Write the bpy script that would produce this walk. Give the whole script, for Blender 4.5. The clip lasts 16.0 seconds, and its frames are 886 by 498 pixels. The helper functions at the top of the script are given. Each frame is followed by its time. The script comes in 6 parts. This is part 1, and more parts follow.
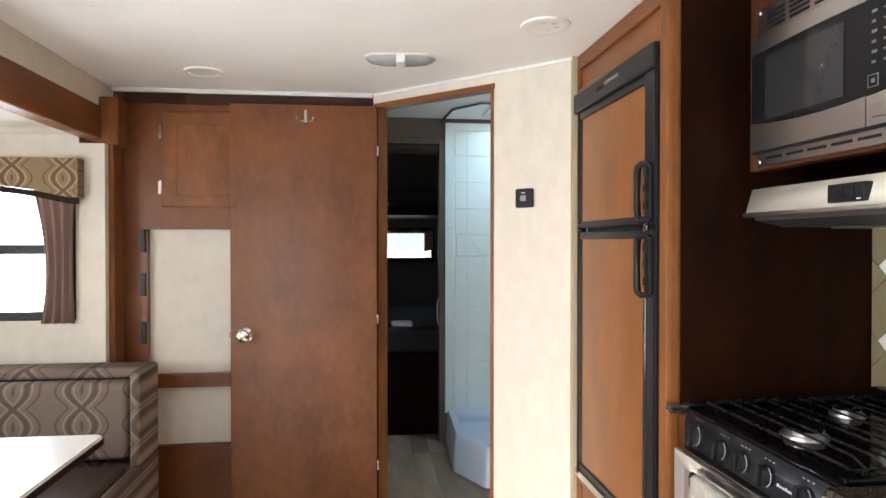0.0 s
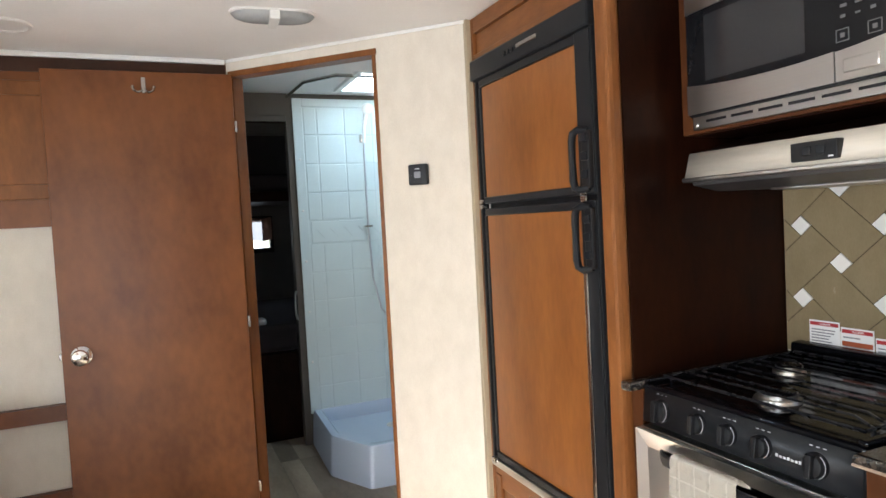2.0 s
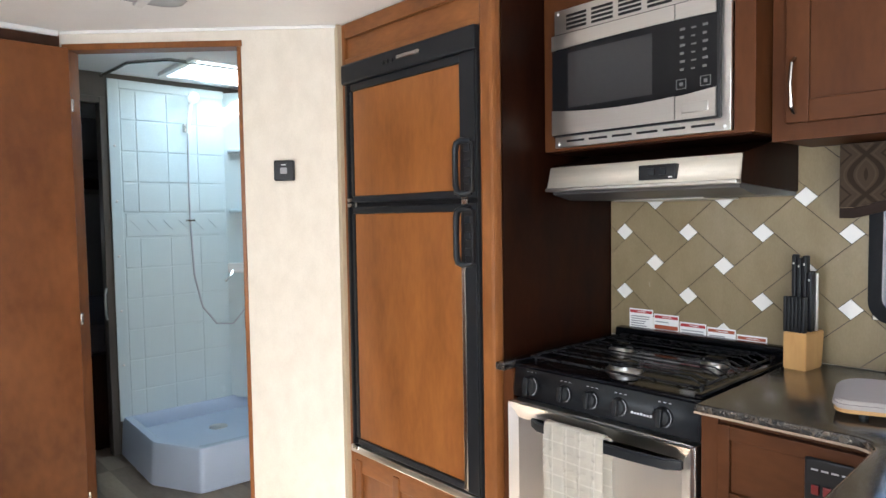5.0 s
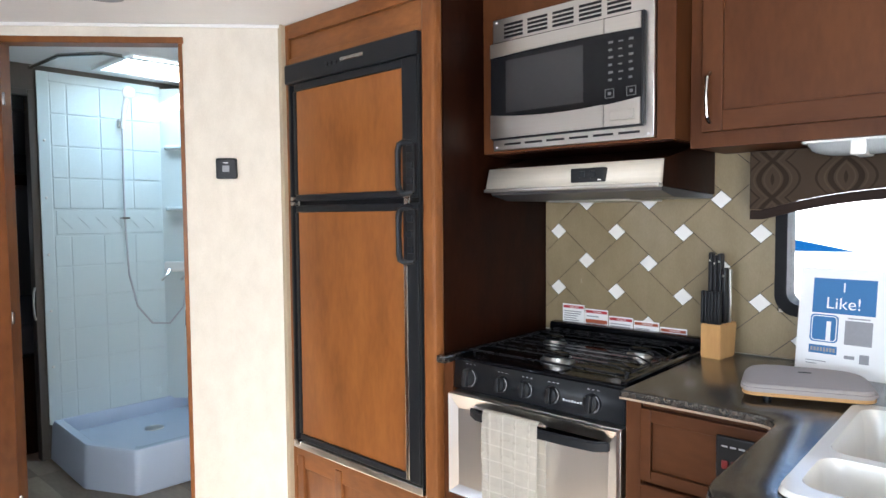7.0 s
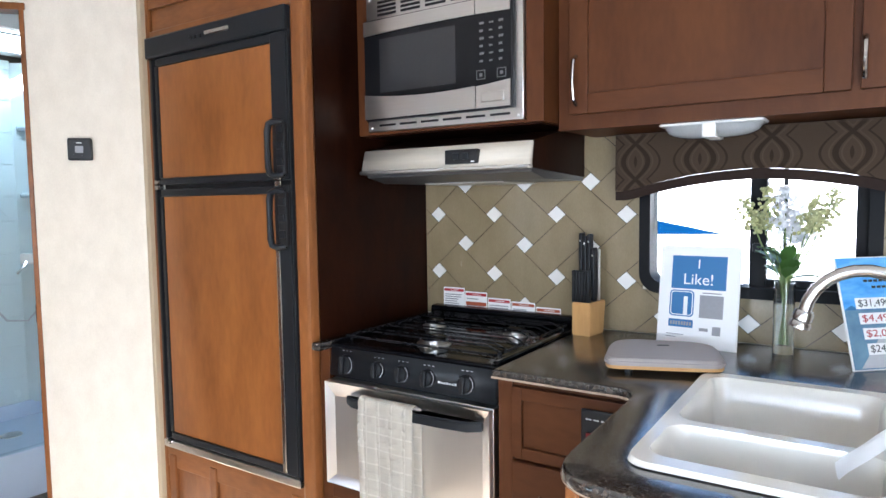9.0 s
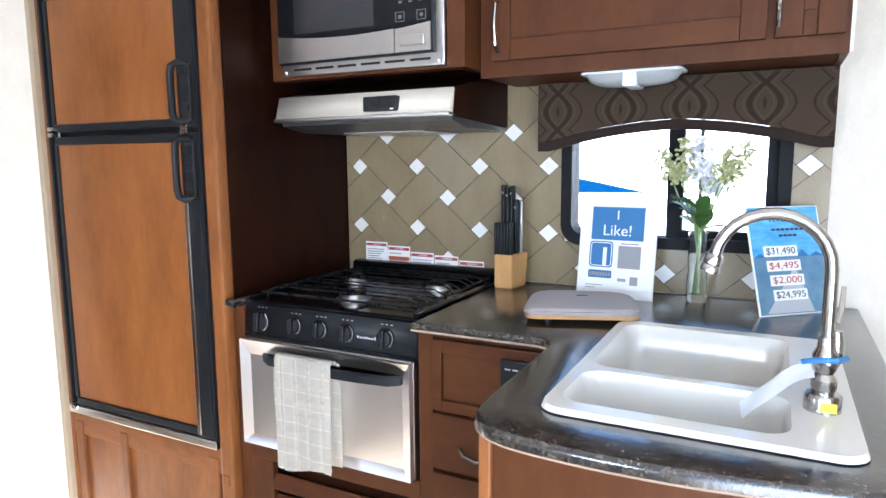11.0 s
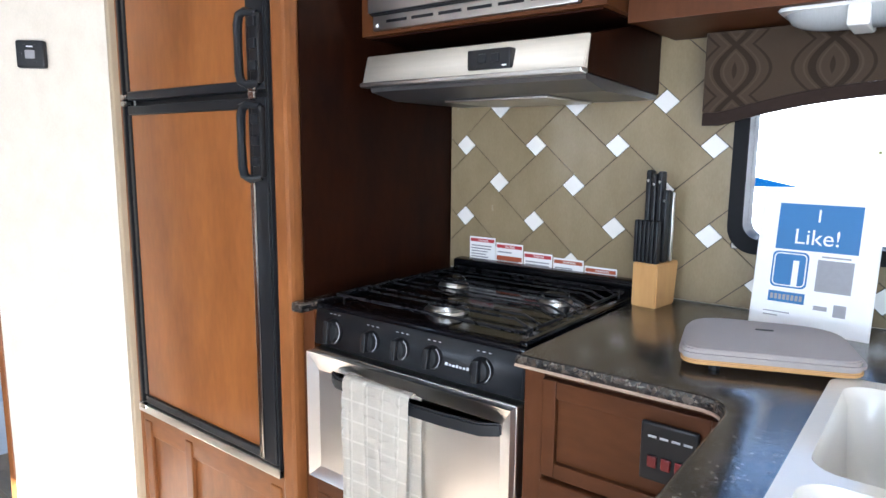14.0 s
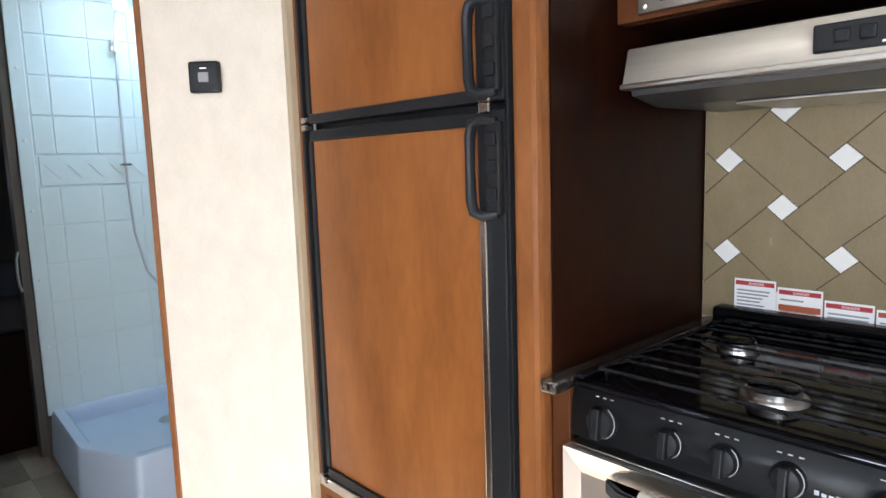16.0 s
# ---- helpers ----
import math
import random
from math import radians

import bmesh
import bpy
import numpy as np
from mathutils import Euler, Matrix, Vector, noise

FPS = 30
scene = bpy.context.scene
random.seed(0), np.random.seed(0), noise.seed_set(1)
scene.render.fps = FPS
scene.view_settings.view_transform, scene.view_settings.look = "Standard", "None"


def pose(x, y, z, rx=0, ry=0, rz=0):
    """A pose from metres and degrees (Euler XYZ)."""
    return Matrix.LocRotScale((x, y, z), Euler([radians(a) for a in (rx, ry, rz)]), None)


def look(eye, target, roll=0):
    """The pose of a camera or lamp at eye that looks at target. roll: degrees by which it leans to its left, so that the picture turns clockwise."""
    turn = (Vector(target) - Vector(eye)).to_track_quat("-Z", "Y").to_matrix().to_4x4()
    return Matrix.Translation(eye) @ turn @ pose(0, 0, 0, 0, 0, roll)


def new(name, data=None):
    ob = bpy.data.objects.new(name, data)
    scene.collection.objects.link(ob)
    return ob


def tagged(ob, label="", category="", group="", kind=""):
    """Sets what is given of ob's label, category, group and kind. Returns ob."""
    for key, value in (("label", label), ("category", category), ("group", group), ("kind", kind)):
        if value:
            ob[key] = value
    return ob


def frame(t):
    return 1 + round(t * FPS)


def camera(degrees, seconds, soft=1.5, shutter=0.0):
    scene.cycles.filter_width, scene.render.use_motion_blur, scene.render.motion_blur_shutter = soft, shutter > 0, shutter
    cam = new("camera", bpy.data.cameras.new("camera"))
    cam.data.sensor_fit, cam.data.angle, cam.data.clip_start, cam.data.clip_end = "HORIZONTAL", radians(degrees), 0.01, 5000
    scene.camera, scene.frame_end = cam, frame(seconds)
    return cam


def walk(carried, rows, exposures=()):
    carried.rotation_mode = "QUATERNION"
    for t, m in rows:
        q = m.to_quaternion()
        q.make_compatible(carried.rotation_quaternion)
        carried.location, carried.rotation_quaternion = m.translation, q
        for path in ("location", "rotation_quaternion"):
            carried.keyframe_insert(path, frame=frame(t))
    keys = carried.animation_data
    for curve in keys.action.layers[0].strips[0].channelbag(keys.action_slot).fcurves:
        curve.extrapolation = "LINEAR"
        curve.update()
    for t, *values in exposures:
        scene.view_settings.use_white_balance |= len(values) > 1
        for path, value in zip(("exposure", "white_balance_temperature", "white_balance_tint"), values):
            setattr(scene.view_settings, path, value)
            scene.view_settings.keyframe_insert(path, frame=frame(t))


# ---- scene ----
cam = camera(68.6, 16.0)
PATH = [
    (0, (0.809, 0.682, 1.299), (1.051, 2.668, 1.275), 0.0),
    (0.5, (0.743, 0.724, 1.297), (1.119, 2.687, 1.242), -1.0),
    (1, (0.687, 0.805, 1.291), (1.231, 2.728, 1.218), -0.6),
    (1.5, (0.636, 0.904, 1.287), (1.323, 2.781, 1.213), -1.6),
    (2, (0.578, 0.983, 1.298), (1.371, 2.817, 1.211), -3.1),
    (2.5, (0.541, 1.019, 1.297), (1.386, 2.83, 1.221), -3.1),
    (3, (0.462, 1.029, 1.293), (1.377, 2.806, 1.222), -2.0),
    (3.5, (0.361, 1.028, 1.288), (1.419, 2.725, 1.232), -1.6),
    (4, (0.316, 1.037, 1.293), (1.547, 2.612, 1.218), -1.7),
    (4.2, (0.309, 1.037, 1.295), (1.576, 2.581, 1.21), -1.5),
    (6.5, (0.209, 0.99, 1.297), (1.644, 2.38, 1.197), -0.6),
    (7, (0.217, 0.983, 1.294), (1.697, 2.325, 1.188), -0.5),
    (7.5, (0.224, 0.974, 1.296), (1.746, 2.267, 1.178), -0.6),
    (8, (0.235, 0.968, 1.289), (1.801, 2.206, 1.172), -0.3),
    (8.5, (0.253, 0.964, 1.281), (1.874, 2.128, 1.154), -0.5),
    (9, (0.284, 0.952, 1.278), (1.95, 2.048, 1.132), -0.8),
    (11.5, (0.359, 0.949, 1.243), (2.128, 1.833, 0.949), -0.5),
    (12, (0.396, 0.961, 1.235), (2.162, 1.839, 0.904), -0.8),
    (12.5, (0.456, 0.998, 1.224), (2.217, 1.873, 0.861), -0.8),
    (13, (0.552, 1.04, 1.218), (2.269, 2.002, 0.861), -0.9),
    (13.5, (0.633, 1.085, 1.218), (2.257, 2.205, 0.894), 0.4),
    (14, (0.683, 1.131, 1.223), (2.241, 2.347, 0.919), 0.5),
    (14.5, (0.714, 1.221, 1.223), (2.235, 2.481, 0.908), 0.2),
    (15, (0.733, 1.353, 1.225), (2.198, 2.687, 0.951), 0.2),
    (15.5, (0.742, 1.486, 1.25), (2.148, 2.89, 1.022), -2.1),
    (16, (0.762, 1.584, 1.243), (2.103, 3.045, 0.986), -1.8),
]
walk(cam, [(t, look(eye, target, roll)) for t, eye, target, roll in PATH],
     exposures=[(0, 3.52, 5950, 10), (1, 3.38, 5950, 10), (4, 3.44, 5850, 10), (6.4, 3.55, 5650, 10), (9, 3.53, 5400, 10), (11.3, 3.77, 5200, 10), (14, 3.77, 5300, 10), (16, 3.6, 5600, 10)])

# ---- world and light ----
world = bpy.data.worlds.new("sky")
scene.world = world
world.use_nodes = True
wn = world.node_tree.nodes
sky = wn.new("ShaderNodeTexSky")
sky.sky_type, sky.sun_disc = "NISHITA", False
sky.sun_elevation, sky.sun_rotation = radians(28), radians(-148)
world.node_tree.links.new(sky.outputs[0], wn["Background"].inputs[0])
wn["Background"].inputs[1].default_value = 0.05


def sun_lamp():
    d = bpy.data.lights.new("sun", "SUN")
    d.energy, d.angle, d.color = 5.0, radians(0.6), (1.0, 0.95, 0.86)
    el, az = radians(28), radians(-148)
    way = Vector((math.sin(az) * math.cos(el), math.cos(az) * math.cos(el), math.sin(el)))
    ob = new("sun", d)
    ob.matrix_world = way.to_track_quat("Z", "Y").to_matrix().to_4x4()


def window_light(name, eye, target, w, h, power, color=(0.93, 0.97, 1.0)):
    d = bpy.data.lights.new(name, "AREA")
    d.shape, d.size, d.size_y, d.energy, d.color = "RECTANGLE", w, h, power, color
    ob = new(name, d)
    ob.matrix_world = look(eye, target)
    ob.visible_camera = True
    return ob


sun_lamp()
# Dinette side opening is unseen and assumed; this lamp brightens the room through it.
window_light("dinette_window_light", (-1.26, 1.58, 1.19), (1, 1.9, 1.1), 0.55, 0.44, 2.5)
window_light("slide_end_window_light", (-0.62, 3.60, 1.25), (-0.62, 0, 1.0), 0.5, 0.6, 0.8)
window_light("kitchen_sky_light", (2.75, 1.21, 2.0), (1.6, 1.15, 0.9), 1.2, 0.6, 0.7, (0.80, 0.90, 1.0))
# Fill lamp added at an assumed, unseen opening in the left wall.
window_light("entry_door_light", (-0.33, 0.22, 0.80), (0.62, 1.95, 1.0), 1.2, 1.5, 3.0)
window_light("shower_skylight_light", (1.80, 4.43, 2.19), (1.80, 4.43, 0), 0.42, 0.42, 0.62, (0.70, 0.92, 1.0))
window_light("bunk_window_light", (1.1, 6.52, 1.26), (1.1, 0, 1.2), 0.5, 0.22, 0.03)


# ---- materials ----
def shader(name, base, rough=0.5, metal=0.0, dark=None, scale=8.0, stretch=(1, 1, 1), amount=0.5, bump=0.0, fine=120.0, spec=0.5, rvar=0.08, grain=0.4):
    """A surface with variation at two scales: slow stains and fine grain."""
    m = bpy.data.materials.new(name)
    m.use_nodes = True
    nt = m.node_tree
    N, L = nt.nodes, nt.links
    b = N["Principled BSDF"]
    b.inputs["Metallic"].default_value = metal
    b.inputs["Specular IOR Level"].default_value = spec
    co = N.new("ShaderNodeTexCoord")
    mp = N.new("ShaderNodeMapping")
    mp.inputs["Scale"].default_value = stretch
    L.new(co.outputs["Object"], mp.inputs[0])
    n1 = N.new("ShaderNodeTexNoise")
    n1.inputs["Scale"].default_value, n1.inputs["Detail"].default_value = scale, 5
    n2 = N.new("ShaderNodeTexNoise")
    n2.inputs["Scale"].default_value, n2.inputs["Detail"].default_value = fine, 3
    L.new(mp.outputs[0], n1.inputs[0])
    L.new(mp.outputs[0], n2.inputs[0])
    mixn = N.new("ShaderNodeMix")
    mixn.data_type = "FLOAT"
    mixn.inputs[0].default_value = grain
    L.new(n1.outputs[0], mixn.inputs[2])
    L.new(n2.outputs[0], mixn.inputs[3])
    ramp = N.new("ShaderNodeValToRGB")
    dark = dark or tuple(c * (1 - 0.25 * amount) for c in base)
    e = ramp.color_ramp.elements
    e[0].position, e[1].position = 0.5 - 0.16, 0.5 + 0.16
    e[0].color, e[1].color = (*dark, 1), (*base, 1)
    L.new(mixn.outputs[0], ramp.inputs[0])
    L.new(ramp.outputs[0], b.inputs["Base Color"])
    mr = N.new("ShaderNodeMapRange")
    mr.inputs["To Min"].default_value, mr.inputs["To Max"].default_value = max(rough - rvar, 0.02), min(rough + rvar, 1)
    L.new(n1.outputs[0], mr.inputs[0])
    L.new(mr.outputs[0], b.inputs["Roughness"])
    if bump:
        bp = N.new("ShaderNodeBump")
        bp.inputs["Strength"].default_value, bp.inputs["Distance"].default_value = bump, 0.002
        L.new(n2.outputs[0], bp.inputs["Height"])
        L.new(bp.outputs[0], b.inputs["Normal"])
    return m


def glass(name, color=(1, 1, 1), rough=0.0, ior=1.45):
    m = bpy.data.materials.new(name)
    m.use_nodes = True
    b = m.node_tree.nodes["Principled BSDF"]
    b.inputs["Base Color"].default_value = (*color, 1)
    b.inputs["Transmission Weight"].default_value = 1
    b.inputs["Roughness"].default_value, b.inputs["IOR"].default_value = rough, ior
    return m


def granite(name):
    m = shader(name, (0.055, 0.045, 0.04), 0.18, scale=30, fine=220, amount=1.0, spec=0.95)
    nt = m.node_tree
    N, L = nt.nodes, nt.links
    b = N["Principled BSDF"]
    b.inputs["Coat Weight"].default_value, b.inputs["Coat Roughness"].default_value = 0.30, 0.20
    co = N.new("ShaderNodeTexCoord")
    v = N.new("ShaderNodeTexVoronoi")
    v.inputs["Scale"].default_value = 330
    L.new(co.outputs["Object"], v.inputs[0])
    n = N.new("ShaderNodeTexNoise")
    n.inputs["Scale"].default_value, n.inputs["Detail"].default_value = 110, 6
    L.new(co.outputs["Object"], n.inputs[0])
    r1 = N.new("ShaderNodeValToRGB")
    e = r1.color_ramp.elements
    e[0].position, e[0].color = 0.42, (0.012, 0.011, 0.011, 1)
    e[1].position, e[1].color = 0.62, (0.055, 0.042, 0.032, 1)
    L.new(n.outputs[0], r1.inputs[0])
    r2 = N.new("ShaderNodeValToRGB")
    r2.color_ramp.elements[0].position, r2.color_ramp.elements[1].position = 0.76, 0.92
    L.new(v.outputs["Color"], r2.inputs[0])
    mx = N.new("ShaderNodeMix")
    mx.data_type = "RGBA"
    L.new(r2.outputs[0], mx.inputs[0])
    L.new(r1.outputs[0], mx.inputs[6])
    mx.inputs[7].default_value = (0.115, 0.096, 0.078, 1)
    L.new(mx.outputs[2], b.inputs["Base Color"])
    bp = N.new("ShaderNodeBump")
    bp.inputs["Strength"].default_value, bp.inputs["Distance"].default_value = 0.38, 0.001
    L.new(n.outputs[0], bp.inputs["Height"])
    L.new(bp.outputs[0], b.inputs["Normal"])
    return m


def lattice_cloth(name, ground, line, pale, sy=0.115, sz=0.13, axis="Y"):
    """Woven cloth with an ogee lattice of dark and pale bands."""
    m = shader(name, ground, 0.9, scale=40, fine=500, bump=0.3, amount=0.6, spec=0.06)
    nt = m.node_tree
    N, L = nt.nodes, nt.links
    b = N["Principled BSDF"]
    base = b.inputs["Base Color"].links[0].from_socket
    co = N.new("ShaderNodeTexCoord")
    sep = N.new("ShaderNodeSeparateXYZ")
    L.new(co.outputs["Object"], sep.inputs[0])

    def mth(op, a, c=None):
        k = N.new("ShaderNodeMath")
        k.operation = op
        for i, v in enumerate((a, c)):
            if v is None:
                continue
            if isinstance(v, (int, float)):
                k.inputs[i].default_value = v
            else:
                L.new(v, k.inputs[i])
        return k.outputs[0]

    u = mth("MULTIPLY", sep.outputs[axis], 2 * math.pi / sy)
    w = mth("MULTIPLY", sep.outputs["Z"], 2 * math.pi / sz)
    bend = mth("MULTIPLY", mth("SINE", w), 1.25)
    f1 = mth("ABSOLUTE", mth("SINE", mth("MULTIPLY", mth("ADD", u, bend), 0.5)))
    f2 = mth("ABSOLUTE", mth("SINE", mth("MULTIPLY", mth("SUBTRACT", u, bend), 0.5)))
    f = mth("MINIMUM", f1, f2)
    r = N.new("ShaderNodeValToRGB")
    e = r.color_ramp.elements
    e[0].position, e[0].color = 0.0, (*pale, 1)
    e[1].position, e[1].color = 1.0, (0, 0, 0, 1)
    e[0].color = (*line, 1)
    for p, c in ((0.11, line), (0.14, ground), (0.20, ground), (0.22, pale), (0.26, pale), (0.29, ground), (0.50, ground), (0.53, line), (0.59, line), (0.62, ground)):
        k = e.new(p)
        k.color = (*c, 1)
    e[len(e) - 1].color = (*ground, 1)
    L.new(f, r.inputs[0])
    r2 = N.new("ShaderNodeValToRGB")
    r2.color_ramp.elements[0].position, r2.color_ramp.elements[1].position = 0.2, 0.8
    r2.color_ramp.elements[0].color, r2.color_ramp.elements[1].color = (0.2, 0.2, 0.2, 1), (0.3, 0.3, 0.3, 1)
    L.new(f, r2.inputs[0])
    mx = N.new("ShaderNodeMix")
    mx.data_type = "RGBA"
    L.new(r2.outputs[0], mx.inputs[0])
    L.new(r.outputs[0], mx.inputs[6])
    L.new(base, mx.inputs[7])
    L.new(mx.outputs[2], b.inputs["Base Color"])
    return m


def check_cloth(name, ground, line, step=0.041, wide=0.10):
    """Woven cloth with a windowpane check of paler threads."""
    m = shader(name, ground, 0.95, scale=30, fine=400, bump=0.6)
    N, L = m.node_tree.nodes, m.node_tree.links
    b = N["Principled BSDF"]
    base = b.inputs["Base Color"].links[0].from_socket
    co = N.new("ShaderNodeTexCoord")
    sep = N.new("ShaderNodeSeparateXYZ")
    L.new(co.outputs["Object"], sep.inputs[0])
    hits = []
    for axis in "YZ":
        k = N.new("ShaderNodeMath")
        k.operation = "PINGPONG"
        k.inputs[1].default_value = step / 2
        L.new(sep.outputs[axis], k.inputs[0])
        c = N.new("ShaderNodeMath")
        c.operation = "LESS_THAN"
        c.inputs[1].default_value = step * wide / 2
        L.new(k.outputs[0], c.inputs[0])
        hits.append(c)
    mxm = N.new("ShaderNodeMath")
    mxm.operation = "MAXIMUM"
    L.new(hits[0].outputs[0], mxm.inputs[0])
    L.new(hits[1].outputs[0], mxm.inputs[1])
    mx = N.new("ShaderNodeMix")
    mx.data_type = "RGBA"
    L.new(mxm.outputs[0], mx.inputs[0])
    L.new(base, mx.inputs[6])
    mx.inputs[7].default_value = (*line, 1)
    L.new(mx.outputs[2], b.inputs["Base Color"])
    return m


def wood(name, base, dark, rough=0.38, up="Z", spec=0.28, st=None):
    st = st or {"Z": (3.4, 3.4, 1.1), "Y": (3.4, 1.1, 3.4), "X": (1.1, 3.4, 3.4)}[up]
    return shader(name, base, rough, dark=dark, scale=2.8, stretch=st, fine=22, bump=0.05, spec=spec, grain=0.27)


CHERRY = wood("cherry_wood", (0.245, 0.093, 0.026), (0.135, 0.047, 0.013))
CHERRY_H = wood("cherry_wood_level", (0.245, 0.093, 0.026), (0.135, 0.047, 0.013), up="Y")
FRIDGE_WOOD = wood("amber_cherry_panel", (0.285, 0.104, 0.025), (0.180, 0.062, 0.015), 0.31, spec=0.45, st=(3.4, 3.4, 1.1))
CHERRY_DOOR = wood("cherry_door_wood", (0.200, 0.069, 0.0165), (0.112, 0.034, 0.0078), 0.34, spec=0.34, st=(1.7, 1.7, 1.1))
HEADER = wood("dark_header_wood", (0.055, 0.019, 0.008), (0.035, 0.012, 0.005))
# Side panel is the stile's wood; its shade is put into this colour.
PANEL_DARK = wood("dark_and_shaded_wood", (0.021, 0.0062, 0.0022), (0.006, 0.0017, 0.0008), 0.45, spec=0.08)
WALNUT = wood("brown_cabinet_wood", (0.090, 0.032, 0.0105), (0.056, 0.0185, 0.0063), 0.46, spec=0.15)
WALNUT_H = wood("brown_cabinet_wood_level", (0.090, 0.032, 0.0105), (0.056, 0.0185, 0.0063), 0.46, spec=0.15, up="Y")
BLOCKWOOD = wood("beech_wood", (0.58, 0.34, 0.13), (0.46, 0.25, 0.09), 0.45)
WALLPAPER = shader("wallpaper", (0.70, 0.645, 0.555), 0.75, dark=(0.62, 0.565, 0.48), scale=22, stretch=(1, 1, 0.6), fine=260, bump=0.12)
CEILING = shader("ceiling_vinyl", (0.88, 0.87, 0.85), 0.6, scale=5, fine=90, amount=0.2, bump=0.06)
TRIM_TAN = shader("tan_trim", (0.42, 0.34, 0.23), 0.5, scale=12, stretch=(6, 6, 1))
FRAMEBLK = shader("window_black", (0.010, 0.010, 0.011), 0.6, spec=0.15)
TAUPE = shader("taupe_trim", (0.11, 0.09, 0.072), 0.5, scale=12, stretch=(6, 6, 1))
STEEL = shader("brushed_steel", (0.62, 0.60, 0.57), 0.30, 1.0, scale=5, stretch=(1, 1, 40), fine=60, amount=0.2, rvar=0.03)
STEEL_DOOR = shader("brushed_steel_door", (0.86, 0.84, 0.82), 0.34, 1.0, scale=4, stretch=(30, 30, 0.8), fine=40, amount=0.05, rvar=0.008)
steel_shader = STEEL_DOOR.node_tree.nodes["Principled BSDF"]
steel_tangent = STEEL_DOOR.node_tree.nodes.new("ShaderNodeTangent")
steel_tangent.direction_type, steel_tangent.axis = "RADIAL", "Z"
STEEL_DOOR.node_tree.links.new(steel_tangent.outputs[0], steel_shader.inputs["Tangent"])
steel_shader.inputs["Anisotropic"].default_value, steel_shader.inputs["Anisotropic Rotation"].default_value = 0.85, 0.0
TRIMGREY = shader("dark_satin_metal", (0.16, 0.16, 0.165), 0.35, 0.8)
HOODMETAL = shader("champagne_steel", (0.56, 0.51, 0.43), 0.58, 0.15, scale=5, stretch=(1, 1, 30), fine=60)
CHROME = shader("chrome", (0.82, 0.82, 0.82), 0.08, 1.0, amount=0.1, rvar=0.03)
NICKEL = shader("satin_nickel", (0.47, 0.45, 0.42), 0.22, 1.0, scale=20, amount=0.3)
BLACK = shader("black_plastic", (0.010, 0.010, 0.011), 0.42, scale=30, bump=0.05, spec=0.3)
GREYPL = shader("charcoal_plastic", (0.014, 0.015, 0.017), 0.36, scale=30, bump=0.08, spec=0.2)
ENAMEL = shader("black_enamel", (0.004, 0.004, 0.005), 0.10, scale=6, amount=0.4, rvar=0.05, spec=0.18)
DARKCLOTH = shader("dark_brown_cloth", (0.030, 0.020, 0.016), 0.95, scale=30, bump=0.2, spec=0.1)
EDGE = shader("counter_edge_tan", (0.34, 0.25, 0.18), 0.35)
GRATE = shader("grate_steel", (0.010, 0.010, 0.011), 0.28, scale=40, spec=0.25)
DARKGLASS = shader("dark_glass", (0.008, 0.008, 0.009), 0.06, scale=3, amount=0.2, rvar=0.02, spec=0.2)
MESHGLASS = shader("oven_mesh_glass", (0.024, 0.024, 0.026), 0.10, scale=3, amount=0.3, rvar=0.04)
SINKMAT = shader("cream_acrylic", (0.66, 0.635, 0.575), 0.12, scale=3, amount=0.1, rvar=0.04)
SHOWERW = shader("shower_acrylic", (0.66, 0.745, 0.755), 0.25, scale=4, amount=0.12, rvar=0.05)
WHITEPL = shader("white_plastic", (0.80, 0.79, 0.76), 0.35, scale=10, amount=0.15)
PAPER = shader("white_paper", (0.82, 0.82, 0.82), 0.6, scale=6, amount=0.08)
BLUE = shader("blue_print", (0.03, 0.15, 0.36), 0.5, scale=6, amount=0.2)
INK = shader("black_print", (0.02, 0.02, 0.02), 0.6)
GREYINK = shader("grey_print", (0.30, 0.30, 0.32), 0.6)
PALEINK = shader("pale_grey_print", (0.48, 0.49, 0.52), 0.6)
DIMINK = shader("dim_grey_print", (0.13, 0.13, 0.13), 0.5)
RED = shader("red_print", (0.40, 0.025, 0.03), 0.5, amount=0.2)
ORANGE = shader("rust_print", (0.34, 0.07, 0.02), 0.5, amount=0.2)
YELLOW = shader("yellow_label", (0.75, 0.62, 0.05), 0.5)
STONE = granite("speckled_counter")
TILE = shader("olive_tile", (0.258, 0.203, 0.118), 0.24, dark=(0.215, 0.166, 0.094), scale=7, stretch=(1, 2.5, 1), fine=120, bump=0.10)
TILEW = shader("white_inset_tile", (0.80, 0.78, 0.74), 0.22, scale=12, amount=0.15)
GROUT = shader("dark_grout", (0.055, 0.042, 0.030), 0.8)
CLOTH = check_cloth("ivory_towel", (0.70, 0.645, 0.55), (0.755, 0.705, 0.615), wide=0.10)
VINYL = shader("brown_vinyl", (0.060, 0.038, 0.030), 0.40, scale=14, fine=300, bump=0.2)
CURTAIN = shader("taupe_curtain", (0.24, 0.165, 0.135), 0.9, scale=10, stretch=(6, 6, 1), fine=400, bump=0.2)
PATTERN_X = lattice_cloth("lattice_cloth_bench", (0.185, 0.140, 0.115), (0.092, 0.068, 0.057), (0.31, 0.25, 0.195), sy=0.24, sz=0.27, axis="X")
PATTERN_V = lattice_cloth("lattice_cloth_valance", (0.25, 0.175, 0.10), (0.12, 0.075, 0.042), (0.46, 0.37, 0.26), sy=0.19, sz=0.20, axis="X")
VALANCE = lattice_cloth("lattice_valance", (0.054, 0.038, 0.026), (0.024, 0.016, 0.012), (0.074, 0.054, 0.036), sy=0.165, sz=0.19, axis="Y")
